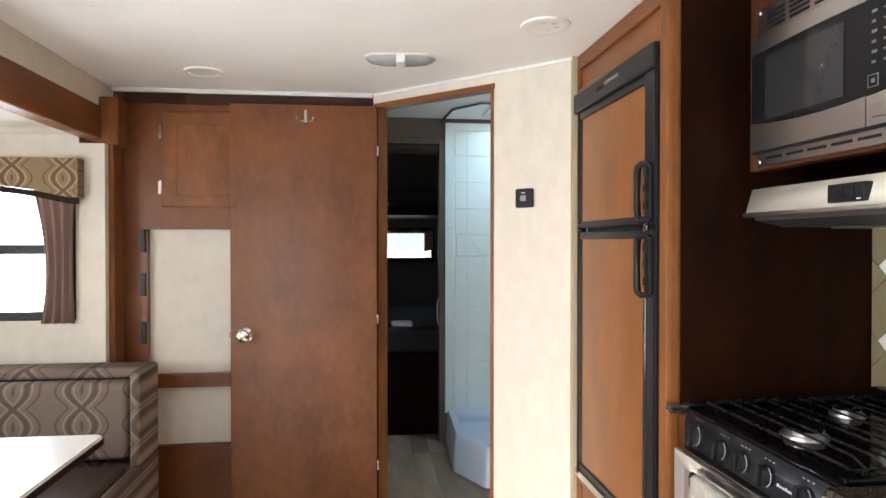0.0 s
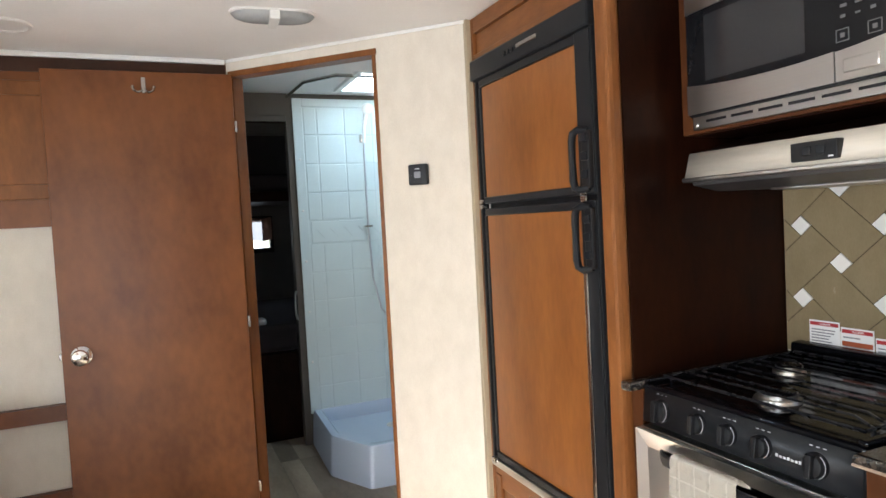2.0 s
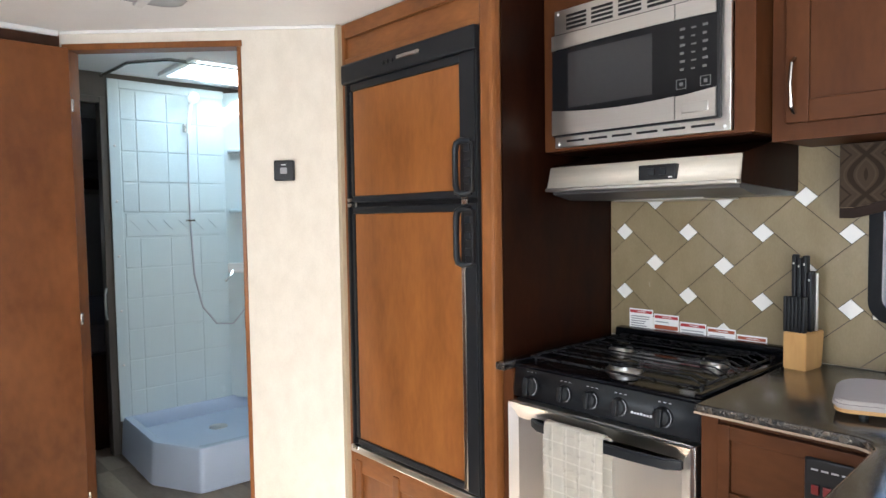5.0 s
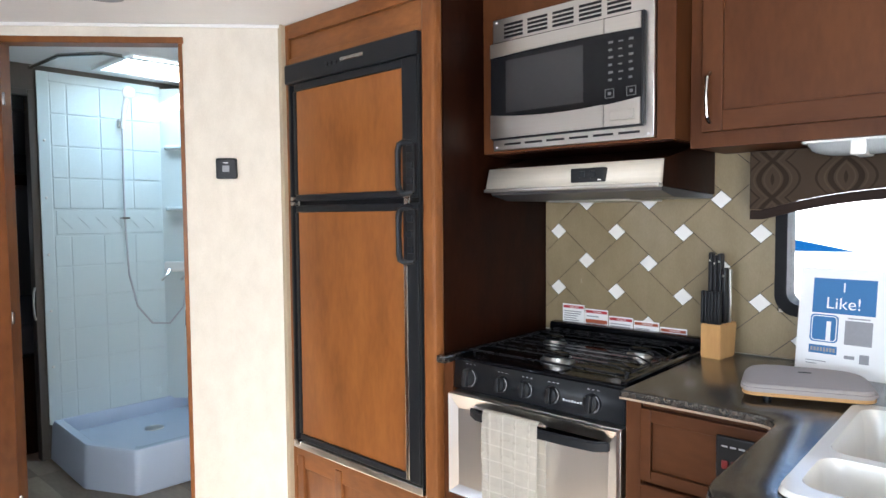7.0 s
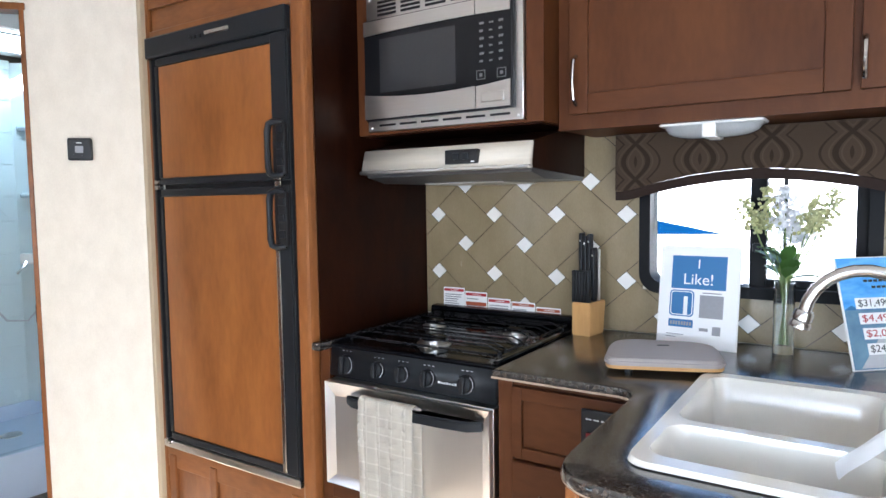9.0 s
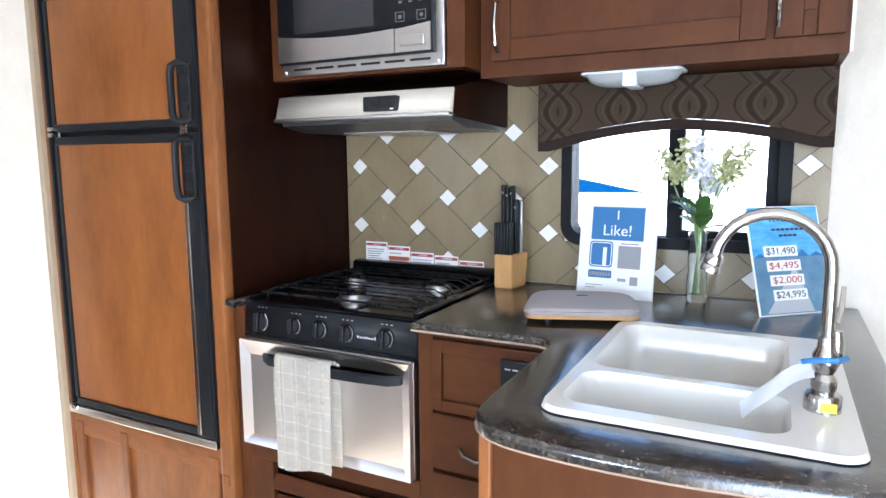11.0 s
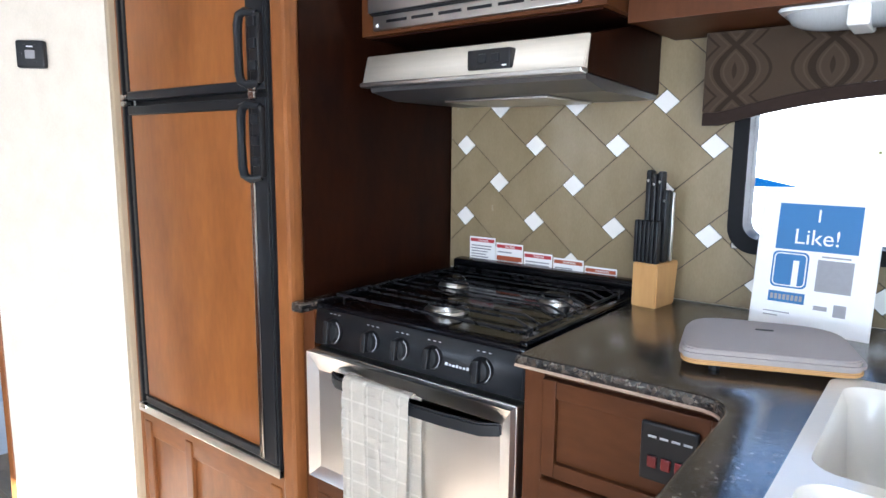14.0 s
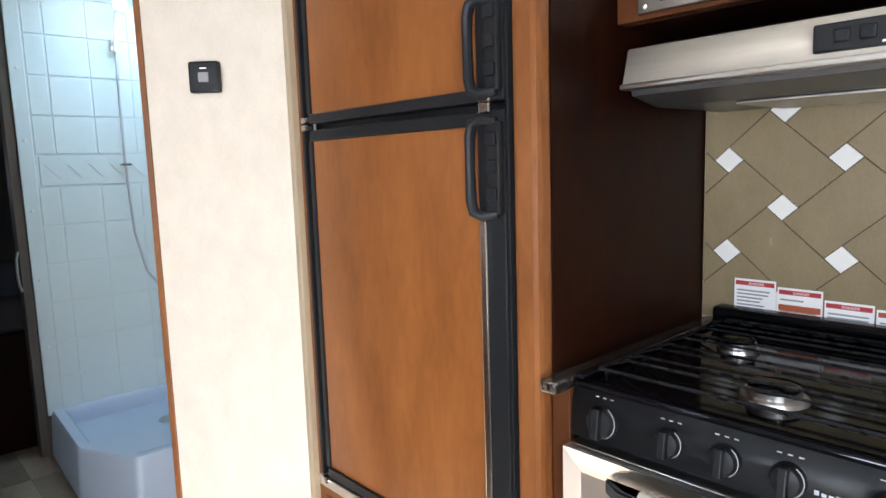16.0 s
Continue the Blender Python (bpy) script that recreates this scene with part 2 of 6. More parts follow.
TABLETOP = shader("table_laminate", (0.70, 0.67, 0.61), 0.3, scale=5, amount=0.2)
PLANK = wood("floor_plank", (0.34, 0.27, 0.20), (0.22, 0.165, 0.12), 0.35)
ROCKER = shader("dark_red_rocker", (0.16, 0.012, 0.012), 0.3)
GLASS = glass("window_glass", ior=1.08)
VASEGLASS = glass("vase_glass", (0.96, 1, 0.98))
CLEARLENS = shader("lamp_lens", (0.66, 0.68, 0.68), 0.2, scale=60, stretch=(8, 1, 1), amount=0.3)
LEAF = shader("leaf_green", (0.07, 0.15, 0.03), 0.45, scale=30, amount=0.8)
STEM = shader("stem_green", (0.16, 0.22, 0.06), 0.5)
PETAL = shader("white_petal", (0.80, 0.80, 0.82), 0.6, amount=0.2)
BUD = shader("pale_green_bud", (0.50, 0.50, 0.24), 0.6, scale=60, amount=0.8)
# Pan is white; blue sky light on it is put into its colour.
PAN_SKYLIT = shader("shower_pan_skylit_acrylic", (0.56, 0.64, 0.78), 0.25, scale=4, amount=0.12, rvar=0.05)
BUNKWALL = shader("grey_bunk_panel", (0.24, 0.235, 0.235), 0.6, scale=6)
QUILT = shader("dark_quilt", (0.035, 0.030, 0.035), 0.85, scale=20, bump=0.3)
BOARD = shader("grey_board", (0.34, 0.305, 0.292), 0.6, scale=8, stretch=(2, 8, 2), amount=0.3)
# Outdoor ground made paler than asphalt so it bounces sunlight indoors.
LOT_BOUNCE = shader("pale_bounce_lot", (0.44, 0.42, 0.39), 0.9, scale=4, fine=60, bump=0.4)
TRAILERW = shader("white_fibreglass", (0.80, 0.80, 0.80), 0.4, scale=2, amount=0.1)
TRAILERB = shader("blue_stripe_paint", (0.0012, 0.016, 0.05), 0.8, spec=0.03, scale=3, amount=0.2)
IDENT = Matrix.Identity(4)
PLACED = {}


# ---- mesh helpers ----
def part(name, bm, material, parent=None, label="", local=False, smooth=False):
    """Links a bmesh as one mesh object, under a thing or a part if one is given."""
    bmesh.ops.recalc_face_normals(bm, faces=bm.faces)
    me = bpy.data.meshes.new(name)
    bm.to_mesh(me)
    bm.free()
    me.materials.append(material)
    if smooth:
        for p in me.polygons:
            p.use_smooth = True
        me.set_sharp_from_angle(angle=radians(35))
        if smooth == "flat":
            for p in me.polygons:
                p.use_smooth = max(abs(c) for c in p.normal) < 0.9995
    ob = new(name, me)
    PLACED[ob] = IDENT
    if parent:
        ob.parent = parent
        if local:
            PLACED[ob] = PLACED[parent]
        else:
            ob.matrix_parent_inverse = PLACED[parent].inverted()
    if label:
        tagged(ob, label)
    return ob


def thing(name, m, label, category, group="", kind=""):
    ob = new(name)
    if not isinstance(m, Matrix):
        m = Matrix.Translation(m)
    ob.matrix_world = m
    ob.empty_display_size = 0.05
    PLACED[ob] = m
    return tagged(ob, label, category, group, kind)


def add_box(bm, x, y, z, bev=0.0, seg=2):
    r = bmesh.ops.create_cube(bm, size=1.0)
    vs = r["verts"]
    for v in vs:
        v.co = Vector((x[0] + (v.co.x + 0.5) * (x[1] - x[0]), y[0] + (v.co.y + 0.5) * (y[1] - y[0]), z[0] + (v.co.z + 0.5) * (z[1] - z[0])))
    if bev:
        es = list({e for v in vs for e in v.link_edges})
        bmesh.ops.bevel(bm, geom=es, offset=bev, segments=seg, affect="EDGES", profile=0.5)
    return bm


def box(name, x, y, z, material, parent=None, bev=0.003, label="", local=False, seg=2):
    return part(name, add_box(bmesh.new(), x, y, z, bev, seg), material, parent, label, local, smooth="flat" if bev > 0 else False)


def boxes(name, rows, material, parent=None, bev=0.0, label="", local=False):
    bm = bmesh.new()
    for r in rows:
        add_box(bm, *r, bev)
    return part(name, bm, material, parent, label, local)


def add_prism(bm, poly, lo, hi, axis="z"):
    """A straight prism over a flat outline."""
    def place(a, b, c):
        return {"z": (a, b, c), "x": (c, a, b), "y": (a, c, b)}[axis]
    lower = [bm.verts.new(place(a, b, lo)) for a, b in poly]
    upper = [bm.verts.new(place(a, b, hi)) for a, b in poly]
    n = len(poly)
    bm.faces.new(lower[::-1])
    bm.faces.new(upper)
    for i in range(n):
        bm.faces.new((lower[i], lower[(i + 1) % n], upper[(i + 1) % n], upper[i]))
    return bm


def prism(name, poly, lo, hi, material, parent=None, axis="z", label="", local=False, bev=0.0):
    bm = add_prism(bmesh.new(), poly, lo, hi, axis)
    if bev:
        bmesh.ops.recalc_face_normals(bm, faces=bm.faces)
        es = [e for e in bm.edges if len(e.link_faces) == 2 and e.calc_face_angle(0) > 0.6]
        bmesh.ops.bevel(bm, geom=es, offset=bev, segments=2, affect="EDGES")
    return part(name, bm, material, parent, label, local, smooth="flat" if bev > 0 else False)


def rounded(x0, x1, y0, y1, r, n=5):
    """A rectangle outline with round corners."""
    out = []
    for cx, cy, a in ((x1 - r, y1 - r, 0), (x0 + r, y1 - r, 90), (x0 + r, y0 + r, 180), (x1 - r, y0 + r, 270)):
        for i in range(n + 1):
            t = radians(a + 90 * i / n)
            out.append((cx + r * math.cos(t), cy + r * math.sin(t)))
    return out


def add_tube(bm, pts, r, seg=8, closed=False):
    pts = [Vector(p) for p in pts]
    n = len(pts)
    rad = r if isinstance(r, (list, tuple)) else [r] * n
    rings, side = [], None
    for i, p in enumerate(pts):
        a, b = (pts[(i - 1) % n], pts[(i + 1) % n]) if closed else (pts[max(i - 1, 0)], pts[min(i + 1, n - 1)])
        d = (b - a).normalized()
        if side is None:
            side = d.orthogonal().normalized()
        side = (side - d * side.dot(d)).normalized()
        up = d.cross(side)
        rings.append([bm.verts.new(p + (side * math.cos(2 * math.pi * k / seg) + up * math.sin(2 * math.pi * k / seg)) * rad[i]) for k in range(seg)])
    for i in range(n if closed else n - 1):
        q, w = rings[i], rings[(i + 1) % n]
        for k in range(seg):
            bm.faces.new((q[k], q[(k + 1) % seg], w[(k + 1) % seg], w[k]))
    if not closed:
        bm.faces.new(rings[0][::-1])
        bm.faces.new(rings[-1])
    return bm


def tube(name, pts, r, material, parent=None, label="", seg=8, local=False, closed=False):
    return part(name, add_tube(bmesh.new(), pts, r, seg, closed), material, parent, label, local, smooth=True)


def add_lathe(bm, profile, m=IDENT, seg=24):
    """Turns a list of (radius, height) about the z axis of m."""
    rings = []
    for r, h in profile:
        rings.append([bm.verts.new(m @ Vector((max(r, 1e-4) * math.cos(2 * math.pi * k / seg), max(r, 1e-4) * math.sin(2 * math.pi * k / seg), h))) for k in range(seg)])
    for q, w in zip(rings, rings[1:]):
        for k in range(seg):
            bm.faces.new((q[k], q[(k + 1) % seg], w[(k + 1) % seg], w[k]))
    bm.faces.new(rings[0][::-1])
    bm.faces.new(rings[-1])
    return bm


def lathe(name, profile, m, material, parent=None, label="", seg=24, local=False):
    return part(name, add_lathe(bmesh.new(), profile, m, seg), material, parent, label, local, smooth=True)


def text(name, words, size, m, material, parent, local=True, width=None):
    """Flat lettering as a mesh, centred on the origin of m, facing its z axis."""
    cu = bpy.data.curves.new(name, "FONT")
    cu.body, cu.size, cu.align_x, cu.align_y, cu.extrude = words, size, "CENTER", "CENTER", 0.0002
    tmp = bpy.data.objects.new(name, cu)
    scene.collection.objects.link(tmp)
    bpy.context.view_layer.update()
    me = bpy.data.meshes.new_from_object(tmp.evaluated_get(bpy.context.evaluated_depsgraph_get()))
    bpy.data.objects.remove(tmp)
    if width:
        xs = [v.co.x for v in me.vertices]
        k = width / (max(xs) - min(xs))
        me.transform(Matrix.Diagonal((k, 1, 1, 1)))
    me.transform(m)
    me.materials.clear()
    me.materials.append(material)
    ob = new(name, me)
    ob.parent = parent
    PLACED[ob] = PLACED[parent] if local else IDENT
    if not local:
        ob.matrix_parent_inverse = PLACED[parent].inverted()
    return ob


def structure(ob, label, category):
    return tagged(ob, label, category, kind="structure")


# facing -x: local x runs to world -y, local y to world z, local z to world -x
FACE_X = Matrix(((0, 0, -1, 0), (-1, 0, 0, 0), (0, 1, 0, 0), (0, 0, 0, 1)))
# facing -y: local x runs to world x, local y to world z, local z to world -y
FACE_Y = Matrix(((1, 0, 0, 0), (0, 0, -1, 0), (0, 1, 0, 0), (0, 0, 0, 1)))


def on_x(x, y, z):
    return Matrix.Translation((x, y, z)) @ FACE_X


# ---- the shell ----
CEIL, WALLX, BACKY = 1.968, 2.14, 3.66
structure(box("floor", (-1.3, 2.3), (-2.4, 6.7), (-0.06, 0.0), PLANK, bev=0), "dark brown wood-look plank floor", "floor")
boxes_ceiling = boxes("ceiling", [((-0.34, 2.3), (-2.4, 3.74), (CEIL, CEIL + 0.05))], CEILING)
structure(boxes_ceiling, "white vinyl ceiling of the trailer", "ceiling")
structure(boxes("ceiling_bath", [((0.5, 1.58), (3.10, 4.98), (2.09, 2.13)), ((2.02, 2.3), (2.9, 4.98), (2.09, 2.13)), ((1.58, 2.02), (2.9, 4.21), (2.09, 2.13)), ((1.58, 2.02), (4.65, 4.98), (2.09, 2.13)), ((0.2, 2.3), (4.98, 6.7), (2.09, 2.13))], CEILING), "white ceiling over bathroom and bunks", "ceiling")
WY, WZ = (0.935, 1.485), (1.025, 1.40)
structure(boxes("wall_right", [
    ((WALLX, WALLX + 0.06), (-2.4, WY[0]), (0, 2.13)), ((WALLX, WALLX + 0.06), (WY[1], 6.7), (0, 2.13)),
    ((WALLX, WALLX + 0.06), WY, (0, WZ[0])), ((WALLX, WALLX + 0.06), WY, (WZ[1], 2.13))], WALLPAPER), "beige textured wallpaper side wall", "wall")
structure(boxes("wall_front", [((-0.34, 2.2), (-2.4, -2.34), (0, CEIL))], WALLPAPER), "beige wallpaper end wall", "wall")
# Gap at y -0.4 to 0.9 is assumed, added to let sun in.
structure(boxes("wall_left", [((-0.34, -0.28), (-2.4, -0.4), (0, CEIL)), ((-0.34, -0.28), (-0.4, 0.9), (1.90, CEIL)), ((-0.34, -0.28), (0.9, 3.72), (1.862, CEIL))], WALLPAPER), "beige wallpaper wall over the slide-out", "wall")
structure(boxes("slide_out_fascia", [((-0.345, -0.272), (0.9, 3.63), (1.722, 1.86))], CHERRY_H, bev=0.006), "brown wood trim beam along the slide-out opening", "trim")
structure(boxes("slide_out_post", [((-0.345, -0.225), (3.535, 3.655), (0, 1.722)), ((-0.345, -0.205), (3.53, 3.654), (1.70, 1.90))], CHERRY, bev=0.008), "brown wood corner post and bracket of the slide-out", "trim")
structure(boxes("slide_out_ceiling", [((-1.3, -0.346), (0.9, 3.56), (1.735, 1.78))], WALLPAPER), "beige ceiling of the slide-out", "ceiling")
# Side wall opening at y 1.35 to 1.85 is added, out of view.
structure(boxes("slide_out_wall", [((-1.3, -1.16), (3.50, 3.56), (0, 1.735)), ((-0.345, -0.245), (3.496, 3.534), (0, 1.70)), ((-0.36, -0.345), (3.50, 3.56), (0, 1.735)), ((-1.16, -0.36), (3.50, 3.56), (0, 0.975)), ((-1.16, -0.36), (3.50, 3.56), (1.60, 1.735)),
    ((-1.3, -0.28), (0.84, 0.9), (0, 1.735)), ((-1.3, -1.24), (0.9, 1.35), (0, 1.735)), ((-1.3, -1.24), (1.85, 3.5), (0, 1.735)), ((-1.3, -1.24), (1.35, 1.85), (0, 0.96)), ((-1.3, -1.24), (1.35, 1.85), (1.42, 1.735))], WALLPAPER), "beige wallpaper walls of the dinette slide-out", "wall")

# brown wardrobe wall behind the open door
NX, NZ = (-0.130, 0.62), (0.396, 1.352)
structure(boxes("wall_back", [
    ((-0.27, NX[0]), (BACKY, BACKY + 0.03), (0, CEIL)), ((NX[1], 0.855), (BACKY, BACKY + 0.03), (0, CEIL)),
    (NX, (BACKY, BACKY + 0.03), (NZ[1], CEIL)), (NX, (BACKY, BACKY + 0.03), (0, NZ[0])), (NX, (BACKY, BACKY + 0.03), (0.653, 0.711))], CHERRY_DOOR), "brown wood-grain wardrobe face wall", "wall")
structure(boxes("niche_lining", [((NX[0] - 0.01, NX[1] + 0.01), (BACKY + 0.032, BACKY + 0.06), (NZ[0] - 0.01, NZ[1] + 0.01))], WALLPAPER), "beige wallpaper lining of the open niche", "wall")
structure(boxes("ceiling_trim", [((-0.28, 0.85), (BACKY - 0.018, BACKY - 0.002), (CEIL - 0.02, CEIL - 0.001))], WHITEPL, bev=0.004), "white strip where ceiling meets wardrobe wall", "trim")
structure(boxes("header_trim", [((-0.225, 0.85), (BACKY - 0.008, BACKY - 0.001), (1.897, CEIL - 0.021))], HEADER, bev=0.002), "dark wood header strip above the wardrobe wall", "trim")
lk = thing("wardrobe_door", (0.1, BACKY, 1.45), "brown raised-panel wood cupboard door with silver hinges", "cupboard door")
box("frame", (-0.065, 0.50), (BACKY - 0.018, BACKY - 0.001), (1.449, 1.865), CHERRY, lk, 0.006)
box("panel", (0.0, 0.446), (BACKY - 0.028, BACKY - 0.0185), (1.50, 1.812), CHERRY, lk, 0.0045)
for z in (1.535, 1.775):
    box("hinge", (-0.079, -0.063), (BACKY - 0.024, BACKY - 0.002), (z - 0.03, z + 0.03), NICKEL, lk, 0.003, "silver hinge")
for z in (1.30, 1.11, 0.90):
    h = thing("niche_catch", (-0.147, BACKY, z), "black plastic catch plate on the wood stile", "catch", "catches beside the niche")
    box("plate", (-0.157, -0.137), (BACKY - 0.012, BACKY - 0.001), (z - 0.05, z + 0.05), BLACK, h, 0.003)

# the angled bathroom wall
BM = Matrix(((0.7193, 0.6947, 0, 1.562), (-0.6947, 0.7193, 0, 2.975), (0, 0, 1, 0), (0, 0, 0, 1)))
OPEN, OH = (-0.963, -0.345), 1.90


def in_bath(rows, bev=0.0):
    bm = bmesh.new()
    for r in rows:
        add_box(bm, *r, bev)
    bm.transform(BM)
    return bm


structure(part("wall_bath", in_bath([((OPEN[1], 0.0), (0, 0.05), (0, CEIL)), ((-0.985, OPEN[0]), (0, 0.05), (0, CEIL)), ((OPEN[0], OPEN[1]), (0, 0.05), (OH + 0.012, CEIL))]), WALLPAPER), "beige wallpaper on the angled bathroom wall", "wall")
structure(part("door_frame", in_bath([((OPEN[0] - 0.012, OPEN[1] + 0.012), (-0.006, 0.056), (OH, OH + 0.022)), ((OPEN[0] - 0.012, OPEN[0] + 0.012), (-0.006, 0.056), (0, OH)), ((OPEN[1] - 0.006, OPEN[1] + 0.008), (-0.005, 0.055), (0, OH))], 0.002), CHERRY), "brown wood frame of the bathroom doorway", "door frame")
st = thing("strike_plate", BM @ Matrix.Translation((OPEN[1], 0.02, 0.93)), "small dark metal strike plate on the door frame", "strike plate")
box("plate", (-0.012, -0.006), (-0.012, 0.012), (-0.03, 0.03), BLACK, st, 0.001, local=True)
structure(boxes("corner_trim", [((1.558, 1.587), (2.962, 2.984), (0, CEIL))], TRIM_TAN, bev=0.004), "tan corner strip between wall and refrigerator cabinet", "trim")
structure(part("ceiling_line_trim", in_bath([((-0.98, 0.0), (-0.008, -0.001), (CEIL - 0.012, CEIL - 0.001))], 0.002), WHITEPL), "thin white ceiling strip along the angled wall", "trim")

# bathroom and bunk room shell
TY = 4.85
structure(boxes("wall_bath_back", [((0.2, 0.80), (TY, TY + 0.05), (0, 2.09)), ((0.80, 1.300), (TY, TY + 0.05), (1.925, 2.09)), ((1.300, WALLX), (TY, TY + 0.05), (0, 2.09)), ((0.45, 0.50), (3.72, TY), (0, 2.09)), ((0.5, 0.86), (3.72, 3.76), (0, 2.09))], TAUPE), "taupe bathroom wall around the bunk doorway", "wall")
structure(boxes("bunk_door_frame", [((1.290, 1.328), (TY - 0.012, TY + 0.06), (0, 1.96)), ((0.80, 1.290), (TY - 0.012, TY + 0.06), (1.925, 1.96))], TAUPE, bev=0.004), "dark taupe frame of the bunk room doorway", "door frame")
structure(boxes("wall_bunk", [((0.2, 0.26), (4.90, 6.66), (0, 2.09)), ((0.2, 0.85), (6.60, 6.66), (0, 2.09)), ((1.45, WALLX), (6.60, 6.66), (0, 2.09)), ((0.85, 1.45), (6.60, 6.66), (0, 1.13)), ((0.85, 1.45), (6.60, 6.66), (1.40, 2.09))], BUNKWALL), "grey panelled bunk room walls", "wall")


# ---- bathroom door, standing open ----
def bathroom_door():
    m = Matrix.Translation((0.872, 3.622, 0.0)) @ Matrix.Rotation(radians(179.0), 4, "Z")
    d = thing("door_1", m, "open brown wood-grain bathroom door with chrome knob", "door")
    box("leaf", (0.006, 0.640), (0.0, 0.034), (0.035, 1.898), CHERRY_DOOR, d, 0.002, local=True)
    y = 0.036
    kn = Matrix.Translation((0.578, y, 0.889)) @ Matrix.Rotation(radians(-90), 4, "X")
    k = lathe("knob", [(0.034, 0), (0.034, 0.004), (0.026, 0.010), (0.012, 0.014), (0.012, 0.030), (0.024, 0.036), (0.029, 0.048), (0.026, 0.060), (0.012, 0.066)], kn, CHROME, d, "chrome door knob", local=True)
    lathe("key_button", [(0.007, 0.064), (0.007, 0.069), (0.003, 0.070)], kn, NICKEL, k, local=True)
    box("latch_bolt", (0.640, 0.650), (0.010, 0.024), (0.877, 0.901), NICKEL, d, 0.003, "silver latch bolt", local=True)
    hk = box("coat_hook", (0.307, 0.323), (y - 0.002, y + 0.006), (1.818, 1.876), NICKEL, d, 0.003, "nickel double coat hook", local=True)
    for s in (-1, 1):
        tube("prong", [(0.315 + s * 0.004, y + 0.004, 1.830), (0.315 + s * 0.018, y + 0.018, 1.818), (0.315 + s * 0.032, y + 0.026, 1.824), (0.315 + s * 0.036, y + 0.026, 1.840)], [0.004, 0.004, 0.004, 0.006], NICKEL, hk, local=True)
    for z in (0.30, 0.95, 1.70):
        box("hinge", (-0.003, 0.006), (y - 0.003, y + 0.003), (z - 0.022, z + 0.022), NICKEL, d, 0.002, "silver hinge", local=True)


bathroom_door()


# ---- refrigerator cabinet ----
FX = 1.577


def refrigerator_cabinet():
    c = thing("refrigerator_cabinet", (1.85, 2.6, 0), "tall brown wood cabinet built round the refrigerator", "cabinet")
    # Same wood as the stile, coloured dark for the shaded corner.
    box("side_panel", (1.606, WALLX - 0.002), (2.238, 2.254), (0, CEIL - 0.002), PANEL_DARK, c, 0.001, "wood side panel coloured dark for its shaded corner")
    box("stile", (FX - 0.01, FX + 0.03), (2.236, 2.290), (0, CEIL - 0.002), CHERRY, c, 0.012)
    box("stile", (FX, FX + 0.03), (2.946, 2.984), (0, CEIL - 0.002), CHERRY, c, 0.003)
    box("top_rail", (FX, FX + 0.03), (2.290, 2.946), (1.915, CEIL - 0.002), CHERRY_H, c, 0.003)
    box("top_panel", (FX + 0.012, FX + 0.03), (2.290, 2.946), (1.845, 1.915), CHERRY_H, c, 0.001)
    box("middle_rail", (FX, FX + 0.03), (2.290, 2.946), (1.822, 1.845), CHERRY_H, c, 0.003)
    box("lower_rail", (FX, FX + 0.03), (2.290, 2.946), (0.385, 0.458), CHERRY_H, c, 0.003)
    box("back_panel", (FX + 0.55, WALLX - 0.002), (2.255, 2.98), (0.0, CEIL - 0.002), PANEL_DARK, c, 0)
    box("bottom_rail", (FX, FX + 0.03), (2.290, 2.946), (0.0, 0.09), CHERRY_H, c, 0.003)
    # cupboard door below the refrigerator: stiles round a sunk panel
    d = box("door", (FX + 0.008, FX + 0.028), (2.300, 2.938), (0.092, 0.383), CHERRY, c, 0.003)
    for y in ((2.302, 2.345), (2.685, 2.720), (2.898, 2.936)):
        box("door_stile", (FX - 0.004, FX + 0.009), y, (0.094, 0.430), CHERRY, d, 0.004)
    box("latch", (FX - 0.016, FX - 0.009), (2.243, 2.280), (0.27, 0.325), BLACK, c, 0.004, "small black switch plate")
    box("inset_plate", (FX - 0.0125, FX - 0.008), (2.252, 2.276), (0.365, 0.392), CHERRY_DOOR, c, 0.001)


refrigerator_cabinet()


